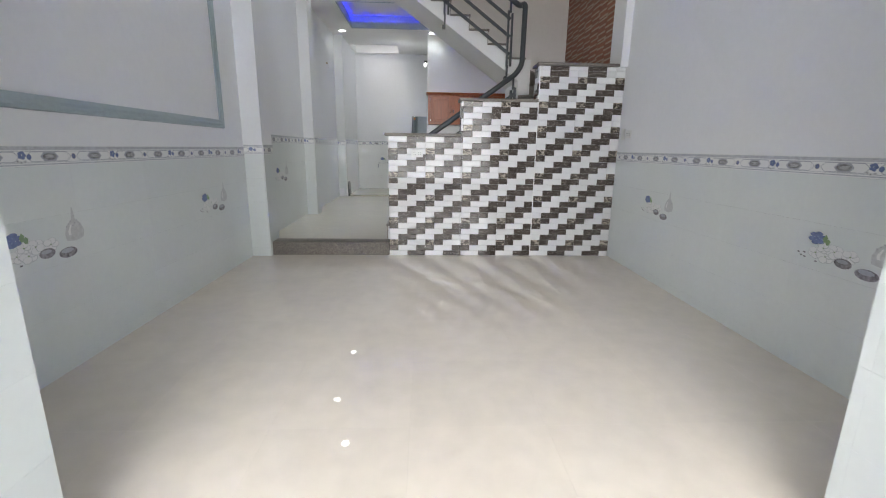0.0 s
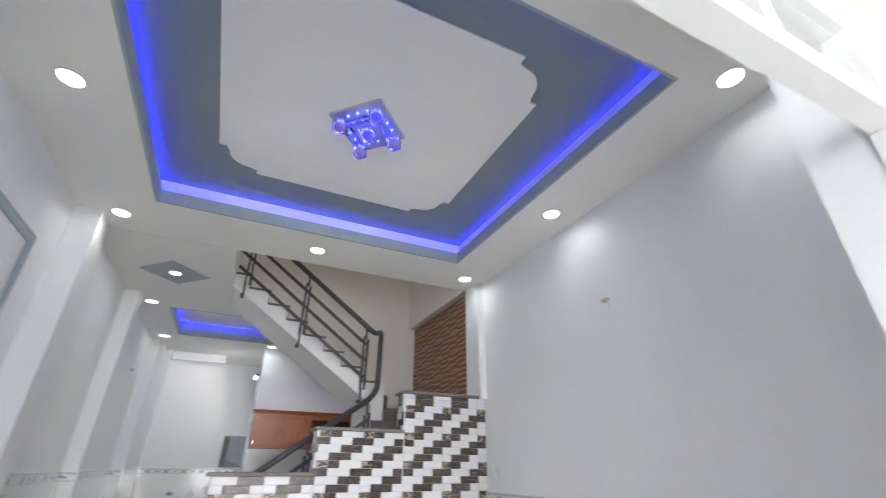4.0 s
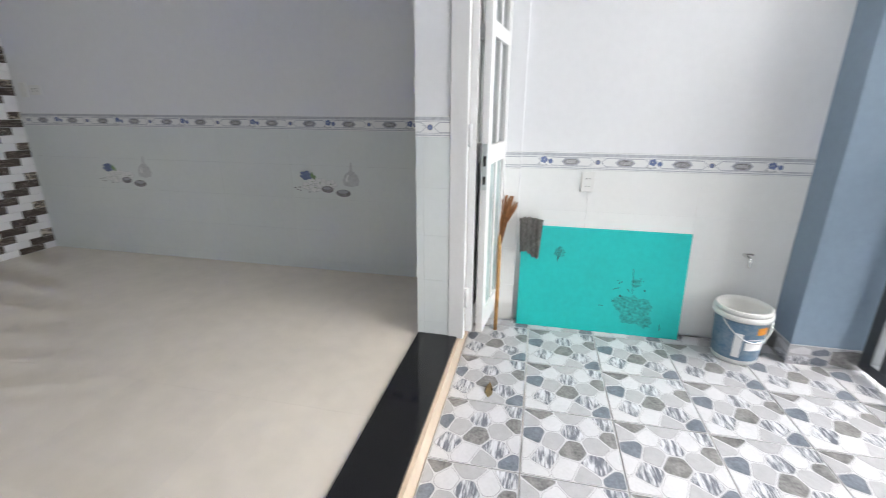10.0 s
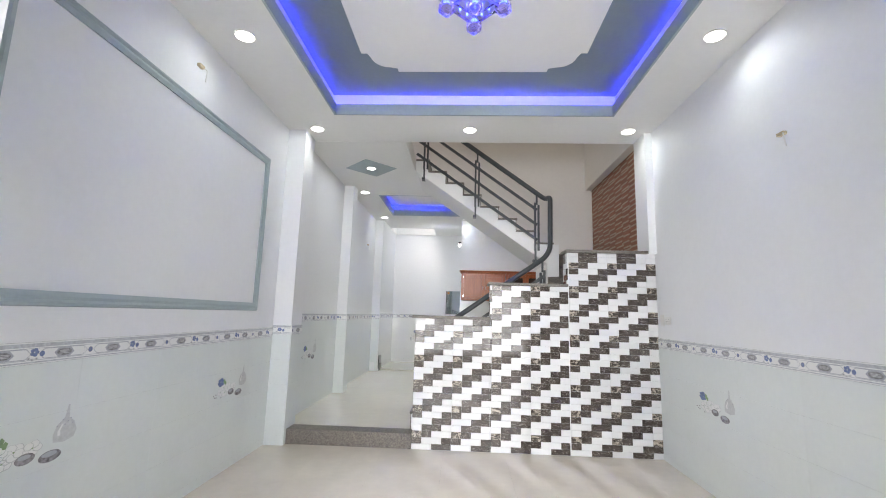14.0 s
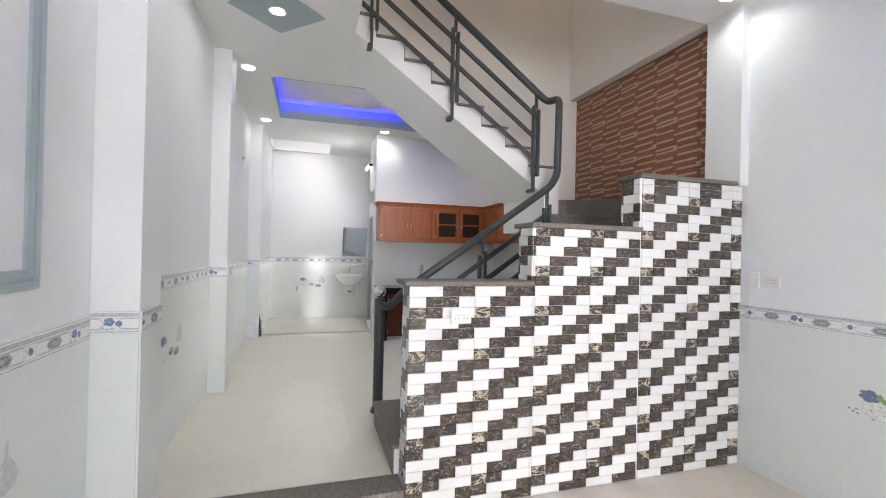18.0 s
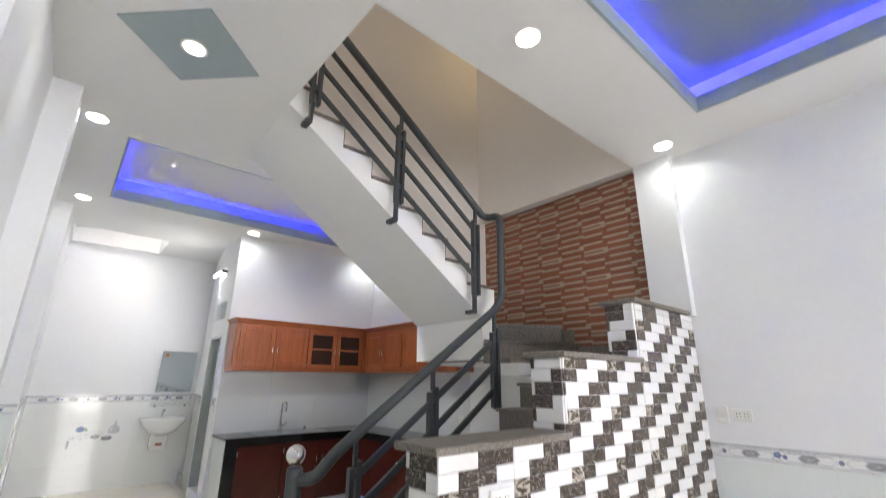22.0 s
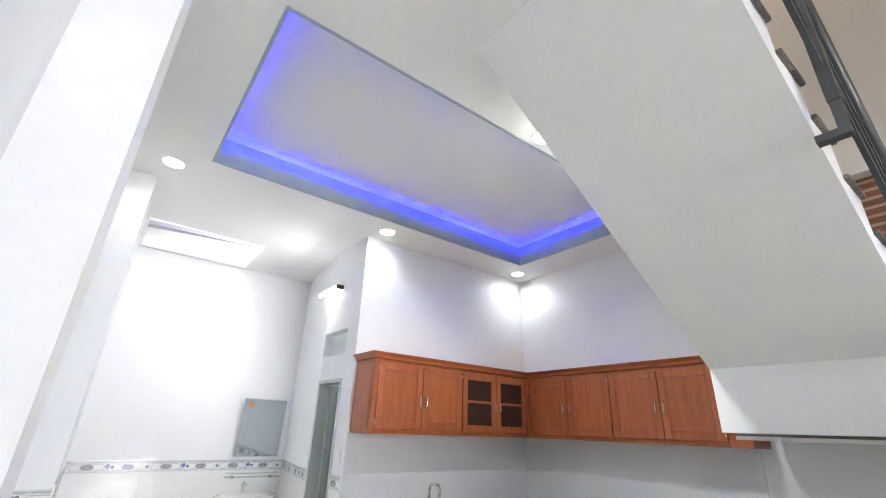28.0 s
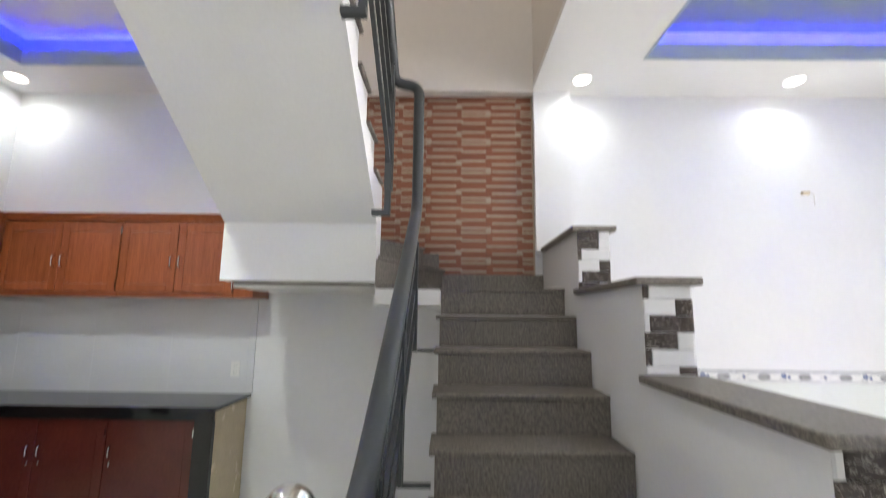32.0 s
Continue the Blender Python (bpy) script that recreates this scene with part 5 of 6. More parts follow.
for i in range(36):
    x = -1.93 + 0.112 * i
    if x < 1.85:
        under(gr, "bar", boxes((x - 0.019, x + 0.019, YG - 0.012, YG + 0.012, 2.346 if x < 1.68 else 2.437, 2.91)), M["gate"])

under(gr, "end_block", boxes((1.815, 1.873, YG - 0.02, YG + 0.045, 2.4365, 2.52), bevel=0.004), M["alu"], "bare steel end block")

# tap, bucket, board, broom, rag
ft = thing("garden_tap", "small chrome tap on the porch wall", "tap", (XP - 0.009, -0.745, 0.43))
ft.scale = (0.75, 0.75, 0.75)
part("pipe", tube([(0.0, 0, 0), (-0.07, 0, 0)], 0.012, 10), M["chrome"], ft)
part("spout", tube(arc([(-0.06, 0, 0), (-0.11, 0, -0.005), (-0.11, 0, -0.07)], 0.03), 0.011, 10), M["chrome"], ft)
part("handle", boxes((-0.085, -0.06, -0.03, 0.03, 0.02, 0.032), bevel=0.004), M["chrome"], ft)

bk = thing("paint_bucket", "scuffed white and blue plastic paint bucket on the porch floor", "bucket", (1.835, -0.72, ZP))
bk.scale = (0.93, 0.93, 0.98)
part("shell", lathe([(0.0, 0.0), (0.118, 0.0), (0.122, 0.012), (0.145, 0.30), (0.150, 0.30), (0.150, 0.325), (0.141, 0.33), (0.136, 0.30), (0.114, 0.02), (0.0, 0.016)], 32), M["plastic"], bk)
part("label", lathe([(0.1245, 0.03), (0.1425, 0.265)], 32), M["pail_blue"], bk, "scuffed blue label")
part("rim_ring", lathe([(0.1455, 0.27), (0.156, 0.272), (0.158, 0.30), (0.152, 0.302)], 32), M["plastic"], bk)
part("wire_handle", tube([(0.155 * math.cos(a), 0.155 * math.sin(a), 0.27 - 0.11 * math.sin((a - radians(120)) / radians(140) * math.pi)) for a in [radians(120 + 140 * i / 14) for i in range(15)]], 0.004, 6), M["alu"], bk)
for a0, a1, z0, z1, m in ((196, 225, 0.20, 0.245, "orange"), (175, 225, 0.10, 0.15, "p_white"), (150, 168, 0.05, 0.2, "p_white"), (180, 222, 0.165, 0.172, "p_white")):
    bm = bmesh.new()
    ring = []
    for i in range(9):
        a = radians(a0 + (a1 - a0) * i / 8)
        ring.append([bm.verts.new(((0.1225 + 0.0765 * z + 0.0018) * math.cos(a), (0.1225 + 0.0765 * z + 0.0018) * math.sin(a), z)) for z in (z0, z1)])
    for p, q in zip(ring, ring[1:]):
        bm.faces.new((p[0], q[0], q[1], p[1]))
    part("print_block", bm, M[m], bk)

tb = thing("board", "turquoise board with putty smears leaning against the wall", "board", (1.948, 0.0, ZP))
bm = boxes((0, 0.012, -0.455, 0.53, 0, 0.662), bevel=0.002)
part("sheet", bm, M["teal"], tb)
random.seed(5)
for cy, cz, r in ((-0.19, 0.16, 0.10), (-0.10, 0.21, 0.05), (-0.25, 0.10, 0.045), (0.29, 0.50, 0.035), (-0.18, 0.34, 0.03)):
    bm = bmesh.new()
    rim = [r * random.uniform(0.8, 1.1) for k in range(22)]
    bm.faces.new([bm.verts.new((-0.0012 - 0.01 * r, cy + d * math.cos(2 * math.pi * k / 22), cz + d * math.sin(2 * math.pi * k / 22))) for k, d in enumerate(rim)])
    part("putty_smear", bm, M["putty"], tb, "rough putty smear")
bm = bmesh.new()
for i in range(7):
    a, d = random.uniform(0, 6.28), random.uniform(0.08, 0.2)
    x, z, s = -0.19 + d * math.cos(a), 0.19 + d * abs(math.sin(a)), random.uniform(0.0015, 0.005)
    vs = [bm.verts.new((-0.0022, x + s * random.uniform(0.5, 1.5) * math.cos(t), z + s * random.uniform(0.5, 2.5) * math.sin(t))) for t in [2 * math.pi * k / 6 for k in range(6)]]
    bm.faces.new(vs)
part("dirt_specks", bm, M["black"], tb, "dark specks")
for ya, za, yb, zb in ((0.295, 0.53, 0.30, 0.44), (0.28, 0.52, 0.295, 0.45), (0.31, 0.51, 0.305, 0.47), (-0.155, 0.43, -0.165, 0.27), (-0.08, 0.33, -0.10, 0.345), (-0.13, 0.30, -0.15, 0.28), (-0.05, 0.29, -0.09, 0.305), (-0.34, 0.09, -0.345, 0.05), (0.0, 0.18, 0.03, 0.18)):
    part("scratch", bar((-0.001, ya, za), (-0.001, yb, zb), 0.0022, 0.003), M["black"], tb, "dark scratch")
tb.rotation_euler = (0, radians(6), 0)

rg = thing("rag", "crumpled grey rag hung over the board corner", "rag", (2.035, 0.475, 0.575))
bm = bmesh.new()
N1, N2 = 14, 22
grid = []
for i in range(N1):
    row = []
    for j in range(N2):
        u, v = i / (N1 - 1) - 0.5, j / (N2 - 1)
        fold = 0.018 * math.sin(u * 26 + 3 * v) + 0.01 * math.sin(u * 51 + 9 * v)
        zz = -0.22 * max(0, (v - 0.18)) - 0.05 * u * u + 0.02 * math.sin(5 * u) * v
        row.append(bm.verts.new((-0.035 - 0.05 * math.sin(min(1, v / 0.25) * 1.57) + fold - 0.07 * v, u * 0.15 * (1 - 0.25 * v), zz + 0.03 * math.sin(v * 6))))
    grid.append(row)
for i in range(N1 - 1):
    for j in range(N2 - 1):
        f = bm.faces.new((grid[i][j], grid[i + 1][j], grid[i + 1][j + 1], grid[i][j + 1]))
        f.smooth = True
bmesh.ops.solidify(bm, geom=bm.faces[:], thickness=0.004)
part("cloth", bm, M["cloth"], rg)

br = thing("broom", "straw broom standing upside down against the wall", "broom", (1.835, 0.655, ZP))
part("stick", tube([(0.0, 0, 0.0), (0.045, 0.0, 0.30), (0.09, 0.005, 0.62)], 0.012, 10), M["bamboo"], br, "bamboo stick")
for k in range(40):
    a = random.uniform(-1, 1)
    b2 = random.uniform(-1, 1)
    part("straw", tube([(0.085 + 0.006 * b2, 0.004 * a, 0.55), (0.10 + 0.02 * b2, 0.022 * a - 0.008, 0.68), (0.12 + 0.03 * b2, 0.06 * a - 0.03, 0.82 + random.uniform(-0.05, 0.03))], 0.0045, 5), M["straw"], br)

lfv = thing("dry_leaf", "curled dry leaf on the porch floor", "leaf", (1.18, 0.62, ZP + 0.001))
bm = bmesh.new()
vs = [bm.verts.new(p) for p in ((-0.05, 0, 0.0), (-0.02, 0.02, 0.006), (0.02, 0.018, 0.012), (0.055, 0.0, 0.02), (0.02, -0.016, 0.004), (-0.02, -0.018, 0.001))]
bm.faces.new(vs)
bmesh.ops.solidify(bm, geom=bm.faces[:], thickness=0.0015)
part("blade", bm, M["dry_leaf"], lfv)

# ---------------- street outside the gate ----------------
M["asphalt"] = mat("street_concrete", (0.36, 0.35, 0.33), 0.85, var=0.15, scale=3, fine=40, bump=0.2)
M["facade"] = mat("pale_facade_paint", (0.72, 0.70, 0.66), 0.7, var=0.06, scale=1.2, fine=20)
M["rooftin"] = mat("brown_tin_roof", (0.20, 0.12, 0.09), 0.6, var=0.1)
M["bark"] = mat("bark", (0.16, 0.12, 0.09), 0.9, var=0.2, scale=20, bump=0.4)
M["leafy"] = mat("leaf_green", (0.09, 0.15, 0.04), 0.6, var=0.3, scale=5, objvar=0.2)
M["wbrick"] = mat("orange_brick_wall", (0.42, 0.17, 0.08), 0.8, var=0.15, scale=6)
structure("ground", boxes((-60, 60, -60, -1.752, -0.5, -0.15)), M["asphalt"], "pale concrete street outside the gate", "ground")
ho = thing("house", "pale house across the street with slatted eaves", "house", (0, -9, -0.15))
under(ho, "wall", boxes((-12, 2.4, -12, -8.5, -0.15, 4.0)), M["facade"], "pale plastered wall")
under(ho, "side_wall", boxes((2.6, 9, -10, -6.2, -0.15, 1.7)), M["wbrick"], "low orange brick wall")
rf = under(ho, "roof", prism([(-8.3, 3.7), (-7.2, 3.45), (-7.2, 3.5), (-8.3, 3.8)], -12, 6, "x"), M["rooftin"], "brown tin eaves")
for i in range(9):
    under(ho, "rafter", boxes((-9 + 1.7 * i, -8.9 + 1.7 * i, -8.6, -7.2, 3.38, 3.46)), M["facade"])
for z in (2.2, 2.55, 2.9):
    under(ho, "slat", boxes((-10, 6, -7.25, -7.2, z, z + 0.09)), M["facade"])
for i in range(3):
    x = -9.5 + 3.8 * i
    wi = under(ho, "window", boxes((x, x + 1.4, -8.53, -8.49, 0.9, 2.1)), M["facade"])
    part("pane", boxes((x + 0.08, x + 1.32, -8.487, -8.48, 0.98, 2.02)), M["dark_glass"], wi)
M["cream_rail"] = mat("white_concrete_rail", (0.74, 0.73, 0.70), 0.7, var=0.06, scale=3, fine=30)
nb = thing("house", "pale two-storey house with a slatted balcony and brown eaves", "house", (10.0, -9.5, -0.15))
under(nb, "wall", boxes((5.0, 16.0, -12.0, -9.0, -0.15, 8.2)), M["facade"], "pale plastered wall")
under(nb, "balcony_slab", boxes((4.9, 16.0, -8.99, -7.6, 4.1, 4.35)), M["cream_rail"], "white balcony slab")
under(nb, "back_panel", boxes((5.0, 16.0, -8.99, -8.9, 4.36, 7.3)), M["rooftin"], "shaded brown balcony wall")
for z in (4.75, 5.35, 5.95, 6.55):
    under(nb, "balcony_rail", boxes((4.95, 16.0, -7.74, -7.6, z, z + 0.17)), M["cream_rail"])
for i in range(12):
    under(nb, "baluster", boxes((4.95 + 0.95 * i, 5.17 + 0.95 * i, -7.75, -7.59, 4.351, 6.72)), M["cream_rail"])
under(nb, "roof", prism([(-12.3, 8.6), (-7.3, 7.25), (-7.3, 7.45), (-12.3, 8.85)], 4.6, 16.4, "x"), M["rooftin"], "brown tin roof")
for x in (6.2, 9.6, 13.0):
    wi = under(nb, "window", boxes((x, x + 1.6, -8.995, -8.93, 1.2, 2.6)), M["cream_rail"], "white window frame")
    part("pane", boxes((x + 0.09, x + 1.51, -8.929, -8.92, 1.29, 2.51)), M["dark_glass"], wi)
tree = thing("tree", "leafy green street tree behind the gate", "tree", (3.6, -5.4, -0.15))
part("trunk", tube([(0, 0, 0), (0.05, 0.05, 1.2), (-0.05, 0.1, 2.4), (0.1, 0.0, 3.4)], 0.11, 10), M["bark"], tree)
random.seed(11)
crown = bmesh.new()
for k in range(9):
    a = 2 * math.pi * k / 9
    part("limb", tube([(0, 0, 2.2 + 0.12 * k), (0.5 * math.cos(a), 0.5 * math.sin(a), 2.8 + 0.15 * k), (1.1 * math.cos(a), 1.1 * math.sin(a), 3.2 + 0.2 * k)], 0.03, 6), M["bark"], tree)
for i in range(2600):
    a, r, z = random.uniform(0, 6.28), 1.5 * math.sqrt(random.random()), random.uniform(2.6, 5.4)
    r *= math.sqrt(max(0.05, 1 - ((z - 4.0) / 1.5) ** 2)) * (0.75 + 0.35 * noise.noise((math.cos(a) * 2, math.sin(a) * 2, z)))
    c = Vector((r * math.cos(a), r * math.sin(a), z))
    d = Vector((random.uniform(-1, 1), random.uniform(-1, 1), random.uniform(-0.7, 0.4))).normalized() * 0.07
    e2 = d.orthogonal().normalized() * 0.028
    vs = [crown.verts.new(c - d), crown.verts.new(c + e2), crown.verts.new(c + d), crown.verts.new(c - e2)]
    crown.faces.new(vs)
part("crown", crown, M["leafy"], tree, "loose crown of small leaves")

# ---------------- wall tiles, borders and prints ----------------
MESH = {}


def tile_mesh(w, h, t, material, chamfer=0.0015):
    key = (round(w, 4), round(h, 4), t, material.name)
    if key not in MESH:
        bm = bmesh.new()
        c = chamfer
        back = [bm.verts.new(p) for p in ((-w / 2, 0, -h / 2), (w / 2, 0, -h / 2), (w / 2, 0, h / 2), (-w / 2, 0, h / 2))]
        mid = [bm.verts.new(p) for p in ((-w / 2, -t + c, -h / 2), (w / 2, -t + c, -h / 2), (w / 2, -t + c, h / 2), (-w / 2, -t + c, h / 2))]
        top = [bm.verts.new(p) for p in ((-w / 2 + c, -t, -h / 2 + c), (w / 2 - c, -t, -h / 2 + c), (w / 2 - c, -t, h / 2 - c), (-w / 2 + c, -t, h / 2 - c))]
        for a, b in ((back, mid), (mid, top)):
            for i in range(4):
                j = (i + 1) % 4
                bm.faces.new((a[i], a[j], b[j], b[i]))
        bm.faces.new(top)
        bmesh.ops.recalc_face_normals(bm, faces=bm.faces[:])
        MESH[key] = mesh_of("tile", bm, material)
    return MESH[key]


def poly(bm, pts, y, slot):
    f = bm.faces.new([bm.verts.new((x, y, z)) for x, z in pts])
    f.material_index = slot
    return f


def ell(cx, cz, rx, rz, n=14, a0=0.0):
    return [(cx + rx * math.cos(a0 + 2 * math.pi * i / n), cz + rz * math.sin(a0 + 2 * math.pi * i / n)) for i in range(n)]


PRINTS = ("p_white", "p_line", "p_stone", "p_blue", "p_pale", "p_green", "p_red", "p_band")


def border_mesh(u0, u1, h, phase):
    """A border tile strip from u0 to u1; its design repeats every 0.605 m from the phase."""
    key = ("border", round(u1 - u0, 4), round((u0 - phase) % 0.605, 4), h)
    if key in MESH:
        return MESH[key]
    bm = bmesh.new()
    w, t = u1 - u0, 0.010
    box(bm, 0, w, -t, 0, 0, h)
    for z0, z1 in ((0.005, 0.011), (0.0165, 0.0185), (h - 0.030, h - 0.028), (h - 0.0235, h - 0.006)):
        poly(bm, [(0, z0), (w, z0), (w, z1), (0, z1)], -t - 0.0006, 7 if z1 - z0 > 0.004 else 1)
    y = -t - 0.0009
    k0 = math.floor((u0 - phase) / 0.15125) - 1
    for k in range(k0, k0 + int(w / 0.15) + 5):
        c = phase + 0.15125 * k - u0
        if c < -0.13 or c > w + 0.13:
            continue
        kind = k % 4
        cz = h / 2 - 0.005

        def clip(pts):
            return [(min(max(p[0], 0.0), w), p[1]) for p in pts]

        if kind in (0, 2):
            hexo = [(c - 0.132, cz), (c - 0.112, cz + 0.018), (c - 0.105, cz + 0.023), (c + 0.105, cz + 0.023), (c + 0.112, cz + 0.018), (c + 0.132, cz), (c + 0.112, cz - 0.018), (c + 0.105, cz - 0.023), (c - 0.105, cz - 0.023), (c - 0.112, cz - 0.018)]
            for a, b in zip(hexo, hexo[1:] + hexo[:1]):
                d = Vector((b[0] - a[0], b[1] - a[1])).normalized() * 0.0016
                q = clip([(a[0] - d.y, a[1] + d.x), (b[0] - d.y, b[1] + d.x), (b[0] + d.y, b[1] - d.x), (a[0] + d.y, a[1] - d.x)])
                if abs(q[0][0] - q[1][0]) + abs(q[0][1] - q[1][1]) > 0.004 and len({round(p[0], 4) for p in q}) > 1:
                    poly(bm, q, y, 1)
            if 0.04 < c < w - 0.04:
                poly(bm, [(c - 0.055, cz), (c - 0.034, cz + 0.021), (c + 0.034, cz + 0.021), (c + 0.055, cz), (c + 0.034, cz - 0.021), (c - 0.034, cz - 0.021)], y, 1)
                poly(bm, ell(c, cz, 0.042, 0.017), y - 0.0003, 2)
                for g in (-0.006, 0.0, 0.006):
                    poly(bm, ell(c, cz + g, 0.034, 0.0014, 8), y - 0.0006, 4)
        elif 0.012 < c < w - 0.012:
            if kind == 1:
                poly(bm, ell(c, cz, 0.0145, 0.0145, 10), y - 0.0003, 2)
                poly(bm, ell(c, cz, 0.0115, 0.0115, 10), y - 0.0005, 3)
                poly(bm, ell(c, cz, 0.004, 0.004, 6), y - 0.0006, 2)
            else:
                for a in range(5):
                    poly(bm, ell(c - 0.004 + 0.012 * math.cos(a * 1.257), cz + 0.008 + 0.012 * math.sin(a * 1.257), 0.012, 0.009, 6, a), y - 0.0003 - 0.0001 * a, 3)
                if c < w - 0.05:
                    poly(bm, ell(c + 0.034, cz, 0.0135, 0.0135, 10), y - 0.0003, 3)
                for a, (dx, dz) in enumerate(((-0.03, -0.02), (-0.012, -0.026), (0.008, -0.022))):
                    if c + dx > 0.01:
                        poly(bm, ell(c + dx, cz + dz, 0.010, 0.007, 7), y - 0.0002 - 0.0001 * a, 4)
                        poly(bm, ell(c + dx, cz + dz, 0.003, 0.003, 6), y - 0.0006, 2)
    MESH[key] = mesh_of("border_tile", bm, *[M[p] for p in PRINTS])
    return MESH[key]


def motif_mesh():
    """Printed flowers, stones and vase, 0.55 m wide, from its lower left corner."""
    if "motif" in MESH:
        return MESH["motif"]
    bm = bmesh.new()
    n = [0]

    def p(pts, slot):
        n[0] += 1
        poly(bm, [(q[0] * 1.2, q[1] * 1.06) for q in pts], -0.0004 - 0.00002 * n[0], slot)

    # vase
    p([(0.335, 0.075), (0.33, 0.11), (0.345, 0.15), (0.375, 0.175), (0.385, 0.235), (0.392, 0.235), (0.397, 0.175), (0.425, 0.15), (0.44, 0.11), (0.43, 0.078), (0.385, 0.066)], 4)
    for k in range(7):
        p(ell(0.345 + 0.012 * k, 0.145 + 0.012 * (k % 3), 0.004, 0.003, 6), 1)
    p([(0.352, 0.10), (0.349, 0.12), (0.366, 0.15), (0.372, 0.15), (0.362, 0.12), (0.365, 0.10)], 0)
    # white flowers
    for cx, cz, r in ((0.09, 0.062, 0.036), (0.14, 0.052, 0.04), (0.178, 0.085, 0.042), (0.25, 0.08, 0.038), (0.125, 0.092, 0.03)):
        for a in range(5):
            p(ell(cx + r * 0.55 * math.cos(a * 1.257 + cx * 40), cz + r * 0.45 * math.sin(a * 1.257 + cx * 40) - 0.0012, r * 0.58, r * 0.47, 7, a), 4)
            p(ell(cx + r * 0.55 * math.cos(a * 1.257 + cx * 40), cz + r * 0.45 * math.sin(a * 1.257 + cx * 40), r * 0.5, r * 0.4, 7, a), 0)
        p(ell(cx, cz, 0.004, 0.0035, 6), 5)
    for cx, cz in ((0.005, 0.045), (0.022, 0.032), (0.04, 0.028), (0.035, 0.05), (0.10, 0.018)):
        p(ell(cx, cz, 0.008, 0.0045, 6), 2)
    # blue flower
    for a in range(6):
        cx, cz = 0.085 + 0.024 * math.cos(a * 1.047 + 0.3), 0.135 + 0.022 * math.sin(a * 1.047 + 0.3)
        p(ell(cx, cz, 0.021, 0.012, 7, a), 3)
    p(ell(0.085, 0.135, 0.012, 0.01, 7), 3)
    for cx, cz, s in ((0.125, 0.14, 0.02), (0.14, 0.125, 0.016)):
        p([(cx - 0.006, cz - s), (cx - 0.012, cz), (cx, cz + s), (cx + 0.012, cz + 0.3 * s), (cx + 0.006, cz - s)], 5)
    # stones
    p(ell(0.225, 0.042, 0.040, 0.024, 16), 2)
    p(ell(0.222, 0.050, 0.026, 0.010, 12), 1)
    p(ell(0.33, 0.020, 0.050, 0.026, 16), 2)
    p(ell(0.327, 0.030, 0.034, 0.012, 12), 1)
    MESH["motif"] = mesh_of("flower_print", bm, *[M[q] for q in PRINTS])
    return MESH["motif"]


def dado(parent, face, plane, a, b, zb, ztop, joint, motifs=(), rows=0.25, width=0.605, band=0.10, first_row=None, material=None):
    """Tiles on a wall between a and b of its run, from zb to ztop, then a border strip; motifs are left ends, in metres of the run, as seen."""
    tm = material or M["dado"]
    rot = radians(TURN[face])
    horiz_y = face in ("E", "W")

    def place(name, me, c, z):
        ob = piece(name, me, parent, (plane, c, z) if horiz_y else (c, plane, z))
        ob.rotation_euler = (0, 0, rot)
        return ob

    zs = [ztop]
    while zs[-1] > zb + 0.02:
        zs.append(max(zb, zs[-1] - rows))
    k0 = math.floor((a - joint) / width)
    cuts = [a] + [joint + width * k for k in range(k0, k0 + 40) if a + 0.02 < joint + width * k < b - 0.02] + [b]
    for z1, z0 in zip(zs, zs[1:]):
        for u0, u1 in zip(cuts, cuts[1:]):
            place("tile", tile_mesh(u1 - u0 - 0.0004, z1 - z0 - 0.0004, 0.008, tm, 0.0002), (u0 + u1) / 2, (z0 + z1) / 2)
    if band:
        for u0, u1 in zip(cuts, cuts[1:]):
            s = -1 if face == "E" else 1
            # seen left end of the strip
            left = u1 if s < 0 else u0
            place("border_tile", border_mesh(s * left, s * left + (u1 - u0), band, s * joint - 0.116), left, ztop + 0.001)
    for m in motifs:
        ob = place("flower_print", motif_mesh(), m, 0)
        ob.location.z = ztop - 2 * rows + 0.03
        off = Vector((0, -0.0082, 0))
        off.rotate(Euler((0, 0, rot)))
        ob.location += off


def holder(name, label):
    return tagged(new(name), label, "wall tiles", kind="structure")


tl_l = holder("wall_tiles_left", "pale glazed dado tiles with flower prints and border")
dado(tl_l, "W", XL, YD1, 4.679, 0.0, 1.07, 4.20, (1.88, 3.66))
tl_r = holder("wall_tiles_right", "pale glazed dado tiles with flower prints and border")
dado(tl_r, "E", XR, YD1, YT - 0.002, 0.0, 1.07, 1.065, (2.255, 4.06))
tl_p = holder("wall_tiles_pillar_front", "pale glazed tiles on the front pillar")
dado(tl_p, "N", 4.68, XL + 0.009, -1.50, 0.0, 1.095, -1.95)
dado(tl_p, "W", -1.50, 4.68, 4.968, 0.0, 1.095, 4.66)
tl_h = holder("wall_tiles_hall", "pale glazed dado tiles along the rear hall")
dado(tl_h, "W", XLR, 4.969, 6.804, ZR, 1.215, 4.95, (5.40,))
dado(tl_h, "W", XLR, 7.051, 9.399, ZR, 1.215, 7.0)
dado(tl_h, "N", 6.805, XLR + 0.009, -1.487, ZR, 1.215, -1.95)
dado(tl_h, "W", -1.487, 6.805, 7.05, ZR, 1.215, 6.77)
dado(tl_h, "N", 9.40, XLR + 0.009, -1.472, ZR, 1.215, -1.95)
tl_w = holder("wall_tiles_wash", "white glazed dado tiles with flower prints round the wash area")
dado(tl_w, "N", YB, -1.46, XK + 0.155, ZR + 0.02, 1.235, -1.5, (-0.97,), material=M["wash_tile"])
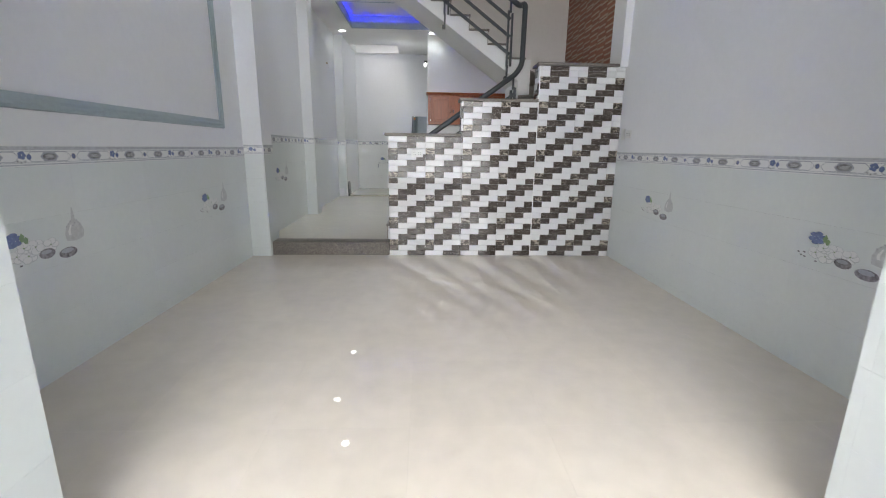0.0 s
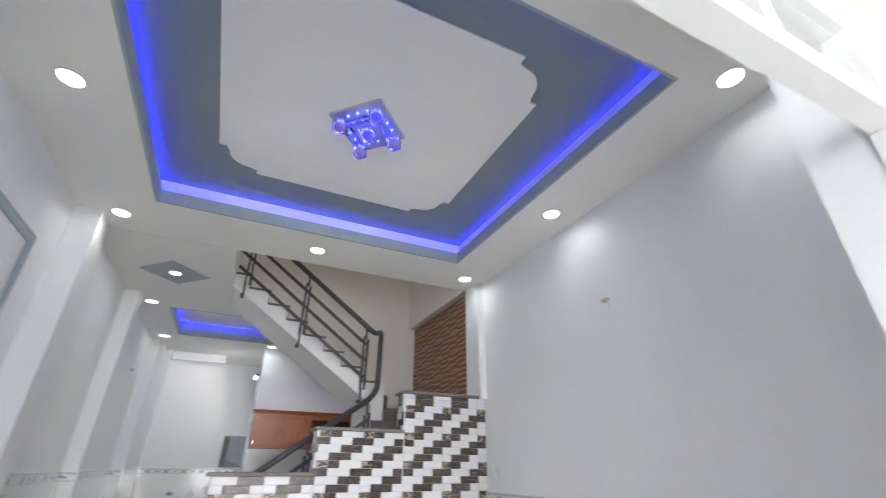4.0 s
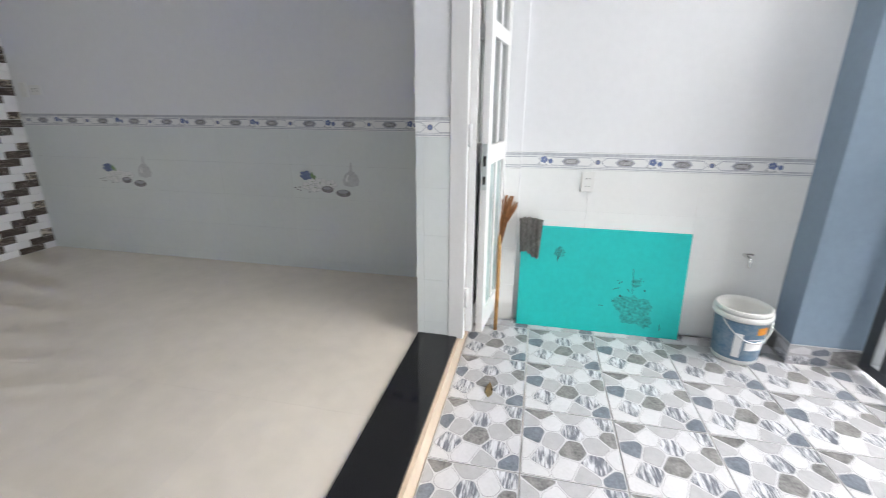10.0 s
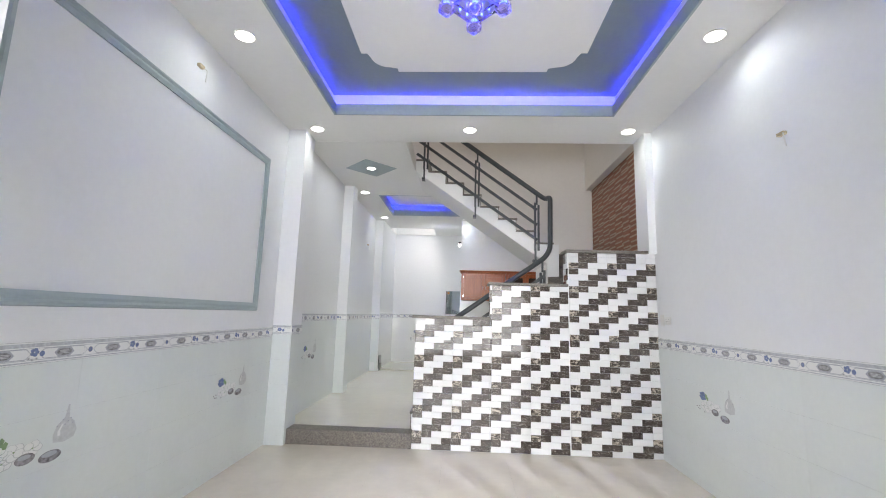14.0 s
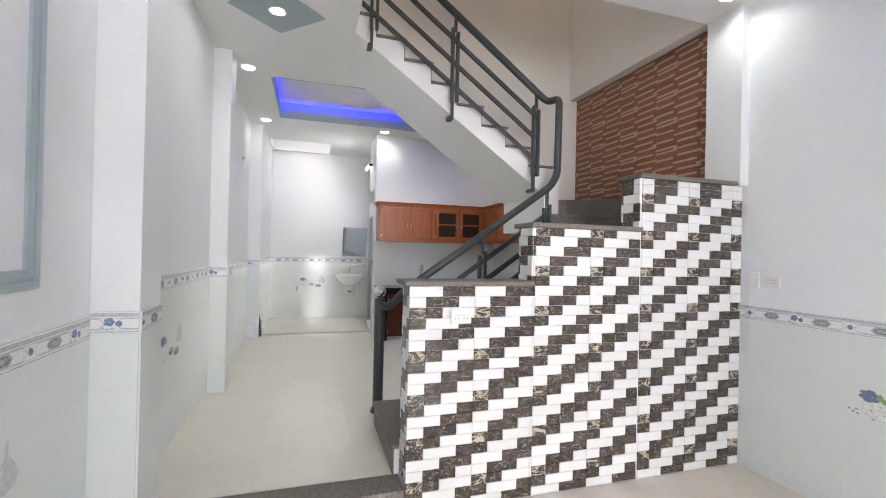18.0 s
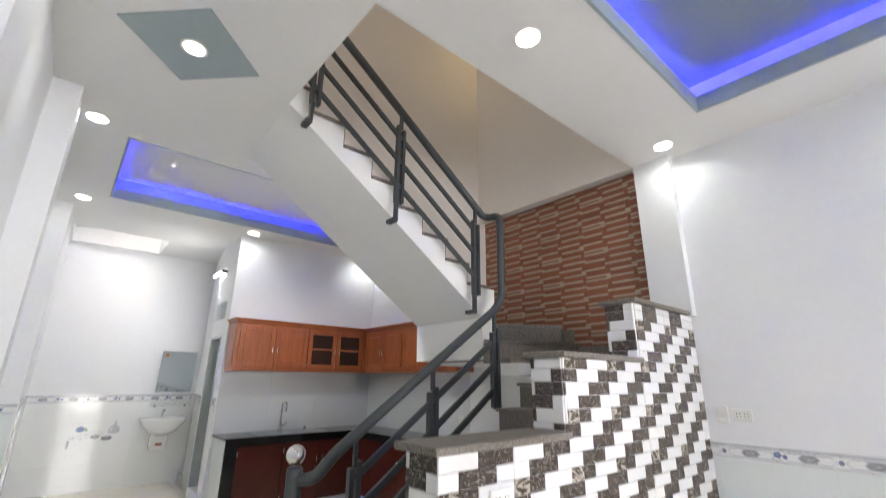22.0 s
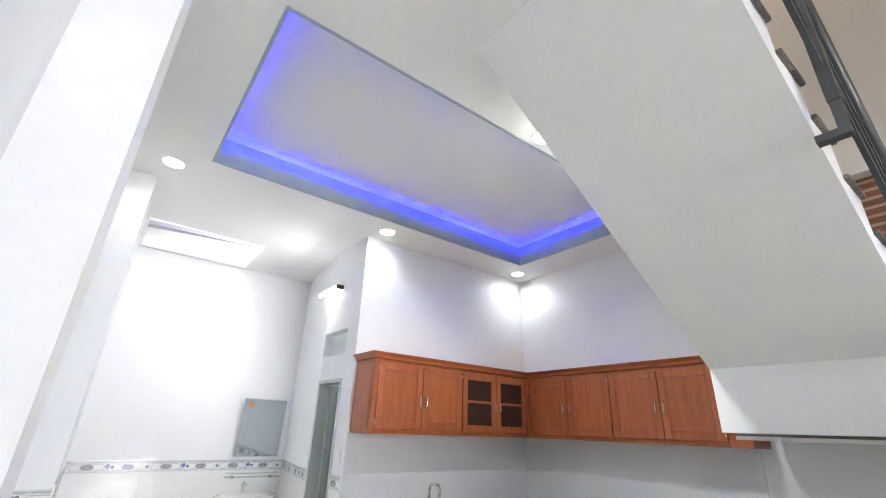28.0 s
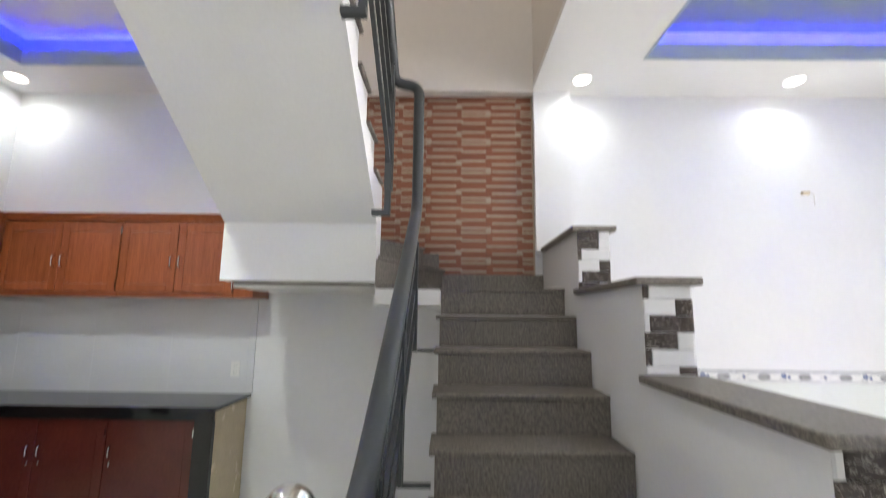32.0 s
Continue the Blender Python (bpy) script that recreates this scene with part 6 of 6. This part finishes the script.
dado(tl_w, "W", -1.47, 9.40, YB - 0.009, ZR, 1.235, 9.4, material=M["wash_tile"])
dado(tl_w, "E", XK, YK + 0.0, 9.495, ZR, 1.235, 9.3, material=M["wash_tile"])
tl_b = holder("wall_tiles_askew", "white glazed dado tiles beside the basin")
tl_b.location, tl_b.rotation_euler = (XK, 10.0, 0), (0, 0, -math.atan2(0.168, YB - 10.0))
dado(tl_b, "E", 0.0, 0.005, 1.145, ZR, 1.235, 0.0, material=M["wash_tile"])
tl_k = holder("wall_tiles_kitchen", "pale grey glazed tiles above the worktop")
dado(tl_k, "N", YK, XK + 0.002, XR - 0.009, ZT, 1.65, 0.25, rows=0.3, width=0.6, band=0, material=M["splash"])
dado(tl_k, "E", XR, 7.15, YK - 0.001, ZT, 1.65, 7.2, rows=0.3, width=0.6, band=0, material=M["splash"])
tl_j = holder("wall_tiles_jamb", "pale glazed tiles on the door jamb")
dado(tl_j, "E", JR, YD0 + 0.056, YD1, 0.017, 1.09, 1.02)
dado(tl_j, "W", JL, YD0 + 0.056, YD1, 0.017, 1.09, 0.6)
tl_o = holder("wall_tiles_porch", "white glazed dado tiles with a border on the porch wall")
dado(tl_o, "E", XP, -0.978, 0.559, ZP, 0.885, -0.45, material=M["wash_tile"])
dado(tl_o, "E", XP - 0.04, 0.562, 0.818, ZP, 0.885, 0.45, material=M["wash_tile"])

structure("plaster_patch", boxes((XLR + 0.012, -1.53, 9.388, 9.392, ZR + 0.01, 0.32), bevel=0.001), M["wall"], "bare white plaster patch at the pillar foot", "wall")
# ---------------- floor tiles ----------------
def floor_tiles(parent, x0, x1, y0, y1, z, jx, jy, size, material, gap=0.0003, t=0.011, name="tile", cut=None):
    xs = [x0] + [jx + size * k for k in range(-40, 40) if x0 + 0.01 < jx + size * k < x1 - 0.01] + [x1]
    ys = [y0] + [jy + size * k for k in range(-40, 40) if y0 + 0.01 < jy + size * k < y1 - 0.01] + [y1]
    for a, b in zip(xs, xs[1:]):
        for c, d in zip(ys, ys[1:]):
            if cut and cut(a, b, c, d):
                continue
            key = ("floor", round(b - a, 4), round(d - c, 4), t, material.name)
            if key not in MESH:
                bm = bmesh.new()
                w, h = (b - a - gap) / 2, (d - c - gap) / 2
                e = 0.0001
                lo = [bm.verts.new((sx * w, sy * h, -t)) for sx, sy in ((-1, -1), (1, -1), (1, 1), (-1, 1))]
                mid = [bm.verts.new((sx * w, sy * h, -e)) for sx, sy in ((-1, -1), (1, -1), (1, 1), (-1, 1))]
                top = [bm.verts.new((sx * (w - e), sy * (h - e), 0)) for sx, sy in ((-1, -1), (1, -1), (1, 1), (-1, 1))]
                for p, q in ((lo, mid), (mid, top)):
                    for i in range(4):
                        bm.faces.new((p[i], p[(i + 1) % 4], q[(i + 1) % 4], q[i]))
                bm.faces.new(top)
                MESH[key] = mesh_of(name, bm, material)
            piece(name, MESH[key], parent, ((a + b) / 2, (c + d) / 2, z))


# seeds of the stones printed on one porch tile: across, towards the viewer, tone
STONES = ((.17, .05, 2), (.52, .06, 1), (.73, .20, 0), (.93, .10, 4), (.94, .33, 2), (.33, .22, 0), (.06, .2, 1), (.53, .30, 4), (.12, .41, 3), (.33, .47, 1), (.52, .57, 2), (.78, .47, 1), (.22, .74, 4), (.03, .64, 0), (.76, .74, 4), (.46, .86, 0), (.62, .92, 1), (.94, .92, 3), (.98, .62, 0), (.10, .95, 0))


def stone_tile(w, h, fx, fy):
    """One porch tile: a ground with cut stones from its seeds; fx, fy shift the design on cut tiles."""
    bm = bmesh.new()
    box(bm, -w / 2, w / 2, -h / 2, h / 2, -0.011, 0.0)
    for i, (u, v, tone) in enumerate(STONES):
        p = Vector(((0.5 - v) * 0.394, (0.5 - u) * 0.394))
        cell = [Vector(q) for q in ((-0.197, -0.197), (0.197, -0.197), (0.197, 0.197), (-0.197, 0.197))]
        for j, (u2, v2, _) in enumerate(STONES):
            if i == j:
                continue
            q = Vector(((0.5 - v2) * 0.394, (0.5 - u2) * 0.394))
            mid, nrm = (p + q) / 2, (q - p).normalized()
            out = []
            for a, b in zip(cell, cell[1:] + cell[:1]):
                da, db = (a - mid).dot(nrm) + 0.0048, (b - mid).dot(nrm) + 0.0048
                if da <= 0:
                    out.append(a)
                if (da < 0) != (db < 0):
                    out.append(a + (b - a) * (da / (da - db)))
            cell = out
        cell = [Vector((max(-w / 2 + 0.004, min(w / 2 - 0.004, c.x + fx)), max(-h / 2 + 0.004, min(h / 2 - 0.004, c.y + fy)))) for c in cell]
        n = len(cell)
        ring = []
        for k in range(n):
            a, c, b = cell[k - 1], cell[k], cell[(k + 1) % n]
            e1, e2 = a - c, b - c
            r1, r2 = min(0.012, e1.length * 0.4), min(0.012, e2.length * 0.4)
            if e1.length > 1e-5 and e2.length > 1e-5:
                p0, p2 = c + e1.normalized() * r1, c + e2.normalized() * r2
                for t in (0.0, 0.5, 1.0):
                    ring.append((1 - t) ** 2 * p0 + 2 * t * (1 - t) * c + t * t * p2)
        area = sum(a.x * b.y - b.x * a.y for a, b in zip(ring, ring[1:] + ring[:1])) / 2
        if len(ring) < 3 or abs(area) < 0.0002:
            continue
        mid = sum(ring, Vector((0, 0))) / len(ring)
        rim = [mid + (q - mid) * (1 + 0.0022 / max(0.02, (q - mid).length)) for q in ring]
        rim = [Vector((max(-w / 2, min(w / 2, q.x)), max(-h / 2, min(h / 2, q.y)))) for q in rim]
        g = bm.faces.new([bm.verts.new((q.x, q.y, 0.0006)) for q in rim])
        g.material_index = 6
        if area < 0:
            g.normal_flip()
        f = bm.faces.new([bm.verts.new((q.x, q.y, 0.0012)) for q in ring])
        f.material_index = tone + 1
        if f.calc_area() and area < 0:
            f.normal_flip()
    return mesh_of("stone_tile", bm, M["porch_plain"], M["st_white"], M["st_light"], M["st_dark"], M["st_blue"], M["st_stripe"], M["st_edge"])


def porch_tiles(parent, x0, x1, y0, y1, z, jx, jy, size=0.4, gap=0.005):
    kx = range(-10, 6)
    for i in kx:
        a, b = jx + size * i, jx + size * (i + 1)
        ca, cb = max(a, x0), min(b, x1)
        if cb - ca < 0.02:
            continue
        for j in range(-8, 4):
            c, d = jy + size * j, jy + size * (j + 1)
            cc, cd = max(c, y0), min(d, y1)
            if cd - cc < 0.02:
                continue
            key = ("porch", round(cb - ca, 3), round(cd - cc, 3), round((a + b - ca - cb) / 2, 3), round((c + d - cc - cd) / 2, 3))
            if key not in MESH:
                MESH[key] = stone_tile(cb - ca - gap, cd - cc - gap, key[3], key[4])
            piece("stone_tile", MESH[key], parent, ((ca + cb) / 2, (cc + cd) / 2, z))


def floor_holder(name, label):
    return tagged(new(name), label, "floor", kind="structure")


floor_tiles(floor_holder("floor_tiles_living", "cream polished floor tiles with a mirror sheen"), XL + 0.0005, XR - 0.0005, YD1 + 0.001, YT - 0.001, 0.0, 0.13, 1.63, 0.6, M["floor"])
rear = floor_holder("floor_tiles_rear", "ivory polished floor tiles in hall and kitchen")
floor_tiles(rear, XLR + 0.001, XR - 0.001, 4.937, 9.55, ZR, -1.03, 5.0, 0.6, M["rfloor"], cut=lambda a, b, c, d: a >= XK - 0.4 and c > 9.3)
wash = floor_holder("floor_tiles_wash", "ivory floor tiles of the wash area, one thin step up")
floor_tiles(wash, -1.469, XK - 0.001, 9.56, YB - 0.001, ZR + 0.02, -1.03, 9.56, 0.4, M["rfloor"], t=0.03)
porch = floor_holder("floor_tiles_porch", "stone-patterned grey porch floor tiles")
porch_tiles(porch, -1.999, XP - 0.001, -1.75, YD0 - 0.013, ZP, 1.493, 0.446)

# ---------------- bricks of the stair wall ----------------
ROWH = 0.0625
PATTERN = {0: ((0.2, 0.4, 1),), 1: ((0.1, 0.3, 1),), 2: ((0.0, 0.1, 2), (0.1, 0.2, 1)), 3: ((0.0, 0.1, 1), (0.3, 0.4, 1))}


def brick_rows(face, plane, u_lo, u_hi, z_lo, z_hi, u_zero, flip=False):
    """Brick tiles over one upright face; the pattern starts at u_zero, rows hang from the height 1.305."""
    k_hi = math.ceil((z_hi - 1.305) / ROWH) + 1
    k = -k_hi
    while True:
        zt = 1.305 - ROWH * k
        zb = zt - ROWH
        k += 1
        if zt <= z_lo + 0.004:
            break
        z0, z1 = max(zb, z_lo), min(zt, z_hi)
        if z1 - z0 < 0.012:
            continue
        kind = 1 if z0 > 1.975 else (k - 1) % 4
        dark = PATTERN[kind]
        edges = sorted({0.0, 0.4, *[v for d in dark for v in d[:2]]})
        if kind == 0:
            edges = [0.0, 0.2, 0.4]
        n0 = math.floor((u_lo - u_zero) / 0.4)
        for n in range(n0, n0 + 10):
            for e0, e1 in zip(edges, edges[1:]):
                u0, u1 = max(u_zero + 0.4 * n + e0, u_lo), min(u_zero + 0.4 * n + e1, u_hi)
                if u1 - u0 < 0.012:
                    continue
                hit = next((d[2] for d in dark if d[0] <= e0 + 1e-6 and e1 <= d[1] + 1e-6), 0)
                mt = (M["white_tile"], M["dark_tile"], M["vein_tile"])[hit]
                me = tile_mesh(u1 - u0 - 0.0015, z1 - z0 - 0.002, 0.008, mt, 0.003)
                c = (u0 + u1) / 2
                loc = (c, plane + 0.008, (z0 + z1) / 2) if face == "N" else (plane + 0.008, YT + 0.37 - c, (z0 + z1) / 2)
                ob = piece("white_brick" if hit == 0 else "dark_brick", me, sw, Vector(loc) - sw.location)
                ob.rotation_euler = (0, 0, radians(TURN[face]))


for a, b, z in SW:
    brick_rows("N", YT, a, b - 0.0005 if b > 2.2 else b, 0.0, z, -0.20)
brick_rows("E", -0.20, 0.178, 0.362, ZR + 0.003, 1.305, 0.0)
brick_rows("E", 0.585 - 0.008, 0.178, 0.362, 1.337, 1.67, 0.0)
brick_rows("E", 1.39 - 0.008, 0.178, 0.362, 1.702, 2.035, 0.0)

# ---------------- brown tiled wall beside the stair ----------------
bw = tagged(new("wall_tiles_brown"), "terracotta brown tiled wall with thin cream strips", "wall tiles", kind="structure")
back = ob_from("joint_bed", boxes((XR - 0.006, XR - 0.0005, 4.998, 6.8495, 1.70, 3.344)), M["brown_joint"], bw)
COL, PER = 0.2425, 0.2452
UNIT = 0.2425 / 148
# strips of the two alternating columns: drop below the unit's top, from, to, in the unit's steps
STRIPS = {0: ((0.0, 0, 150), (0.0613, 27, 177), (0.1226, 27, 152), (0.184, 30, 180)), 1: ((0.033, 25, 145), (0.1, 25, 170), (0.134, 25, 170), (0.2, 25, 148))}
LINKS = {0: (0.117, 0, 24, 0.036), 1: (0.046, 0, 24, 0.030)}


def on_brown(name, ya, yb, za, zb, t, material, ch):
    ya, yb, za, zb = max(ya, 5.0), min(yb, 6.849), max(za, 1.705), min(zb, 3.343)
    if yb - ya > 0.012 and zb - za > 0.008:
        ob = piece(name, tile_mesh(round(yb - ya, 3), round(zb - za, 3), t, material, ch), bw, (XR - 0.0055, (ya + yb) / 2, (za + zb) / 2))
        ob.rotation_euler = (0, 0, radians(-90))


for c in range(-9, 3):
    yl = 5.3775 - COL * c
    kind = c % 2
    for m in range(-1, 8):
        z = 3.31 - PER * m
        for k in range(4):
            zt = z - 0.0613 * k + (0.0306 if kind else 0.0)
            on_brown("plank", yl - COL + 0.0008, yl - 0.0008, zt - 0.0603, zt, 0.008, M["brown_plank"], 0.0015)
        for dz, a0, a1 in STRIPS[kind]:
            on_brown("strip", yl - a1 * UNIT, yl - a0 * UNIT, z - dz - 0.0095, z - dz + 0.0095, 0.0105, M["cream_strip"], 0.001)
        dz, a0, a1, hh = LINKS[kind]
        on_brown("strip", yl - a1 * UNIT, yl - a0 * UNIT, z - dz - hh / 2, z - dz + hh / 2, 0.0112, M["cream_strip"], 0.001)
structure("brown_wall_edge", boxes((XR - 0.022, XR - 0.0005, 4.9965, 5.008, 1.73, 3.344)), M["cream_strip"], "thin cream edge strip beside the brown tiles", "trim")
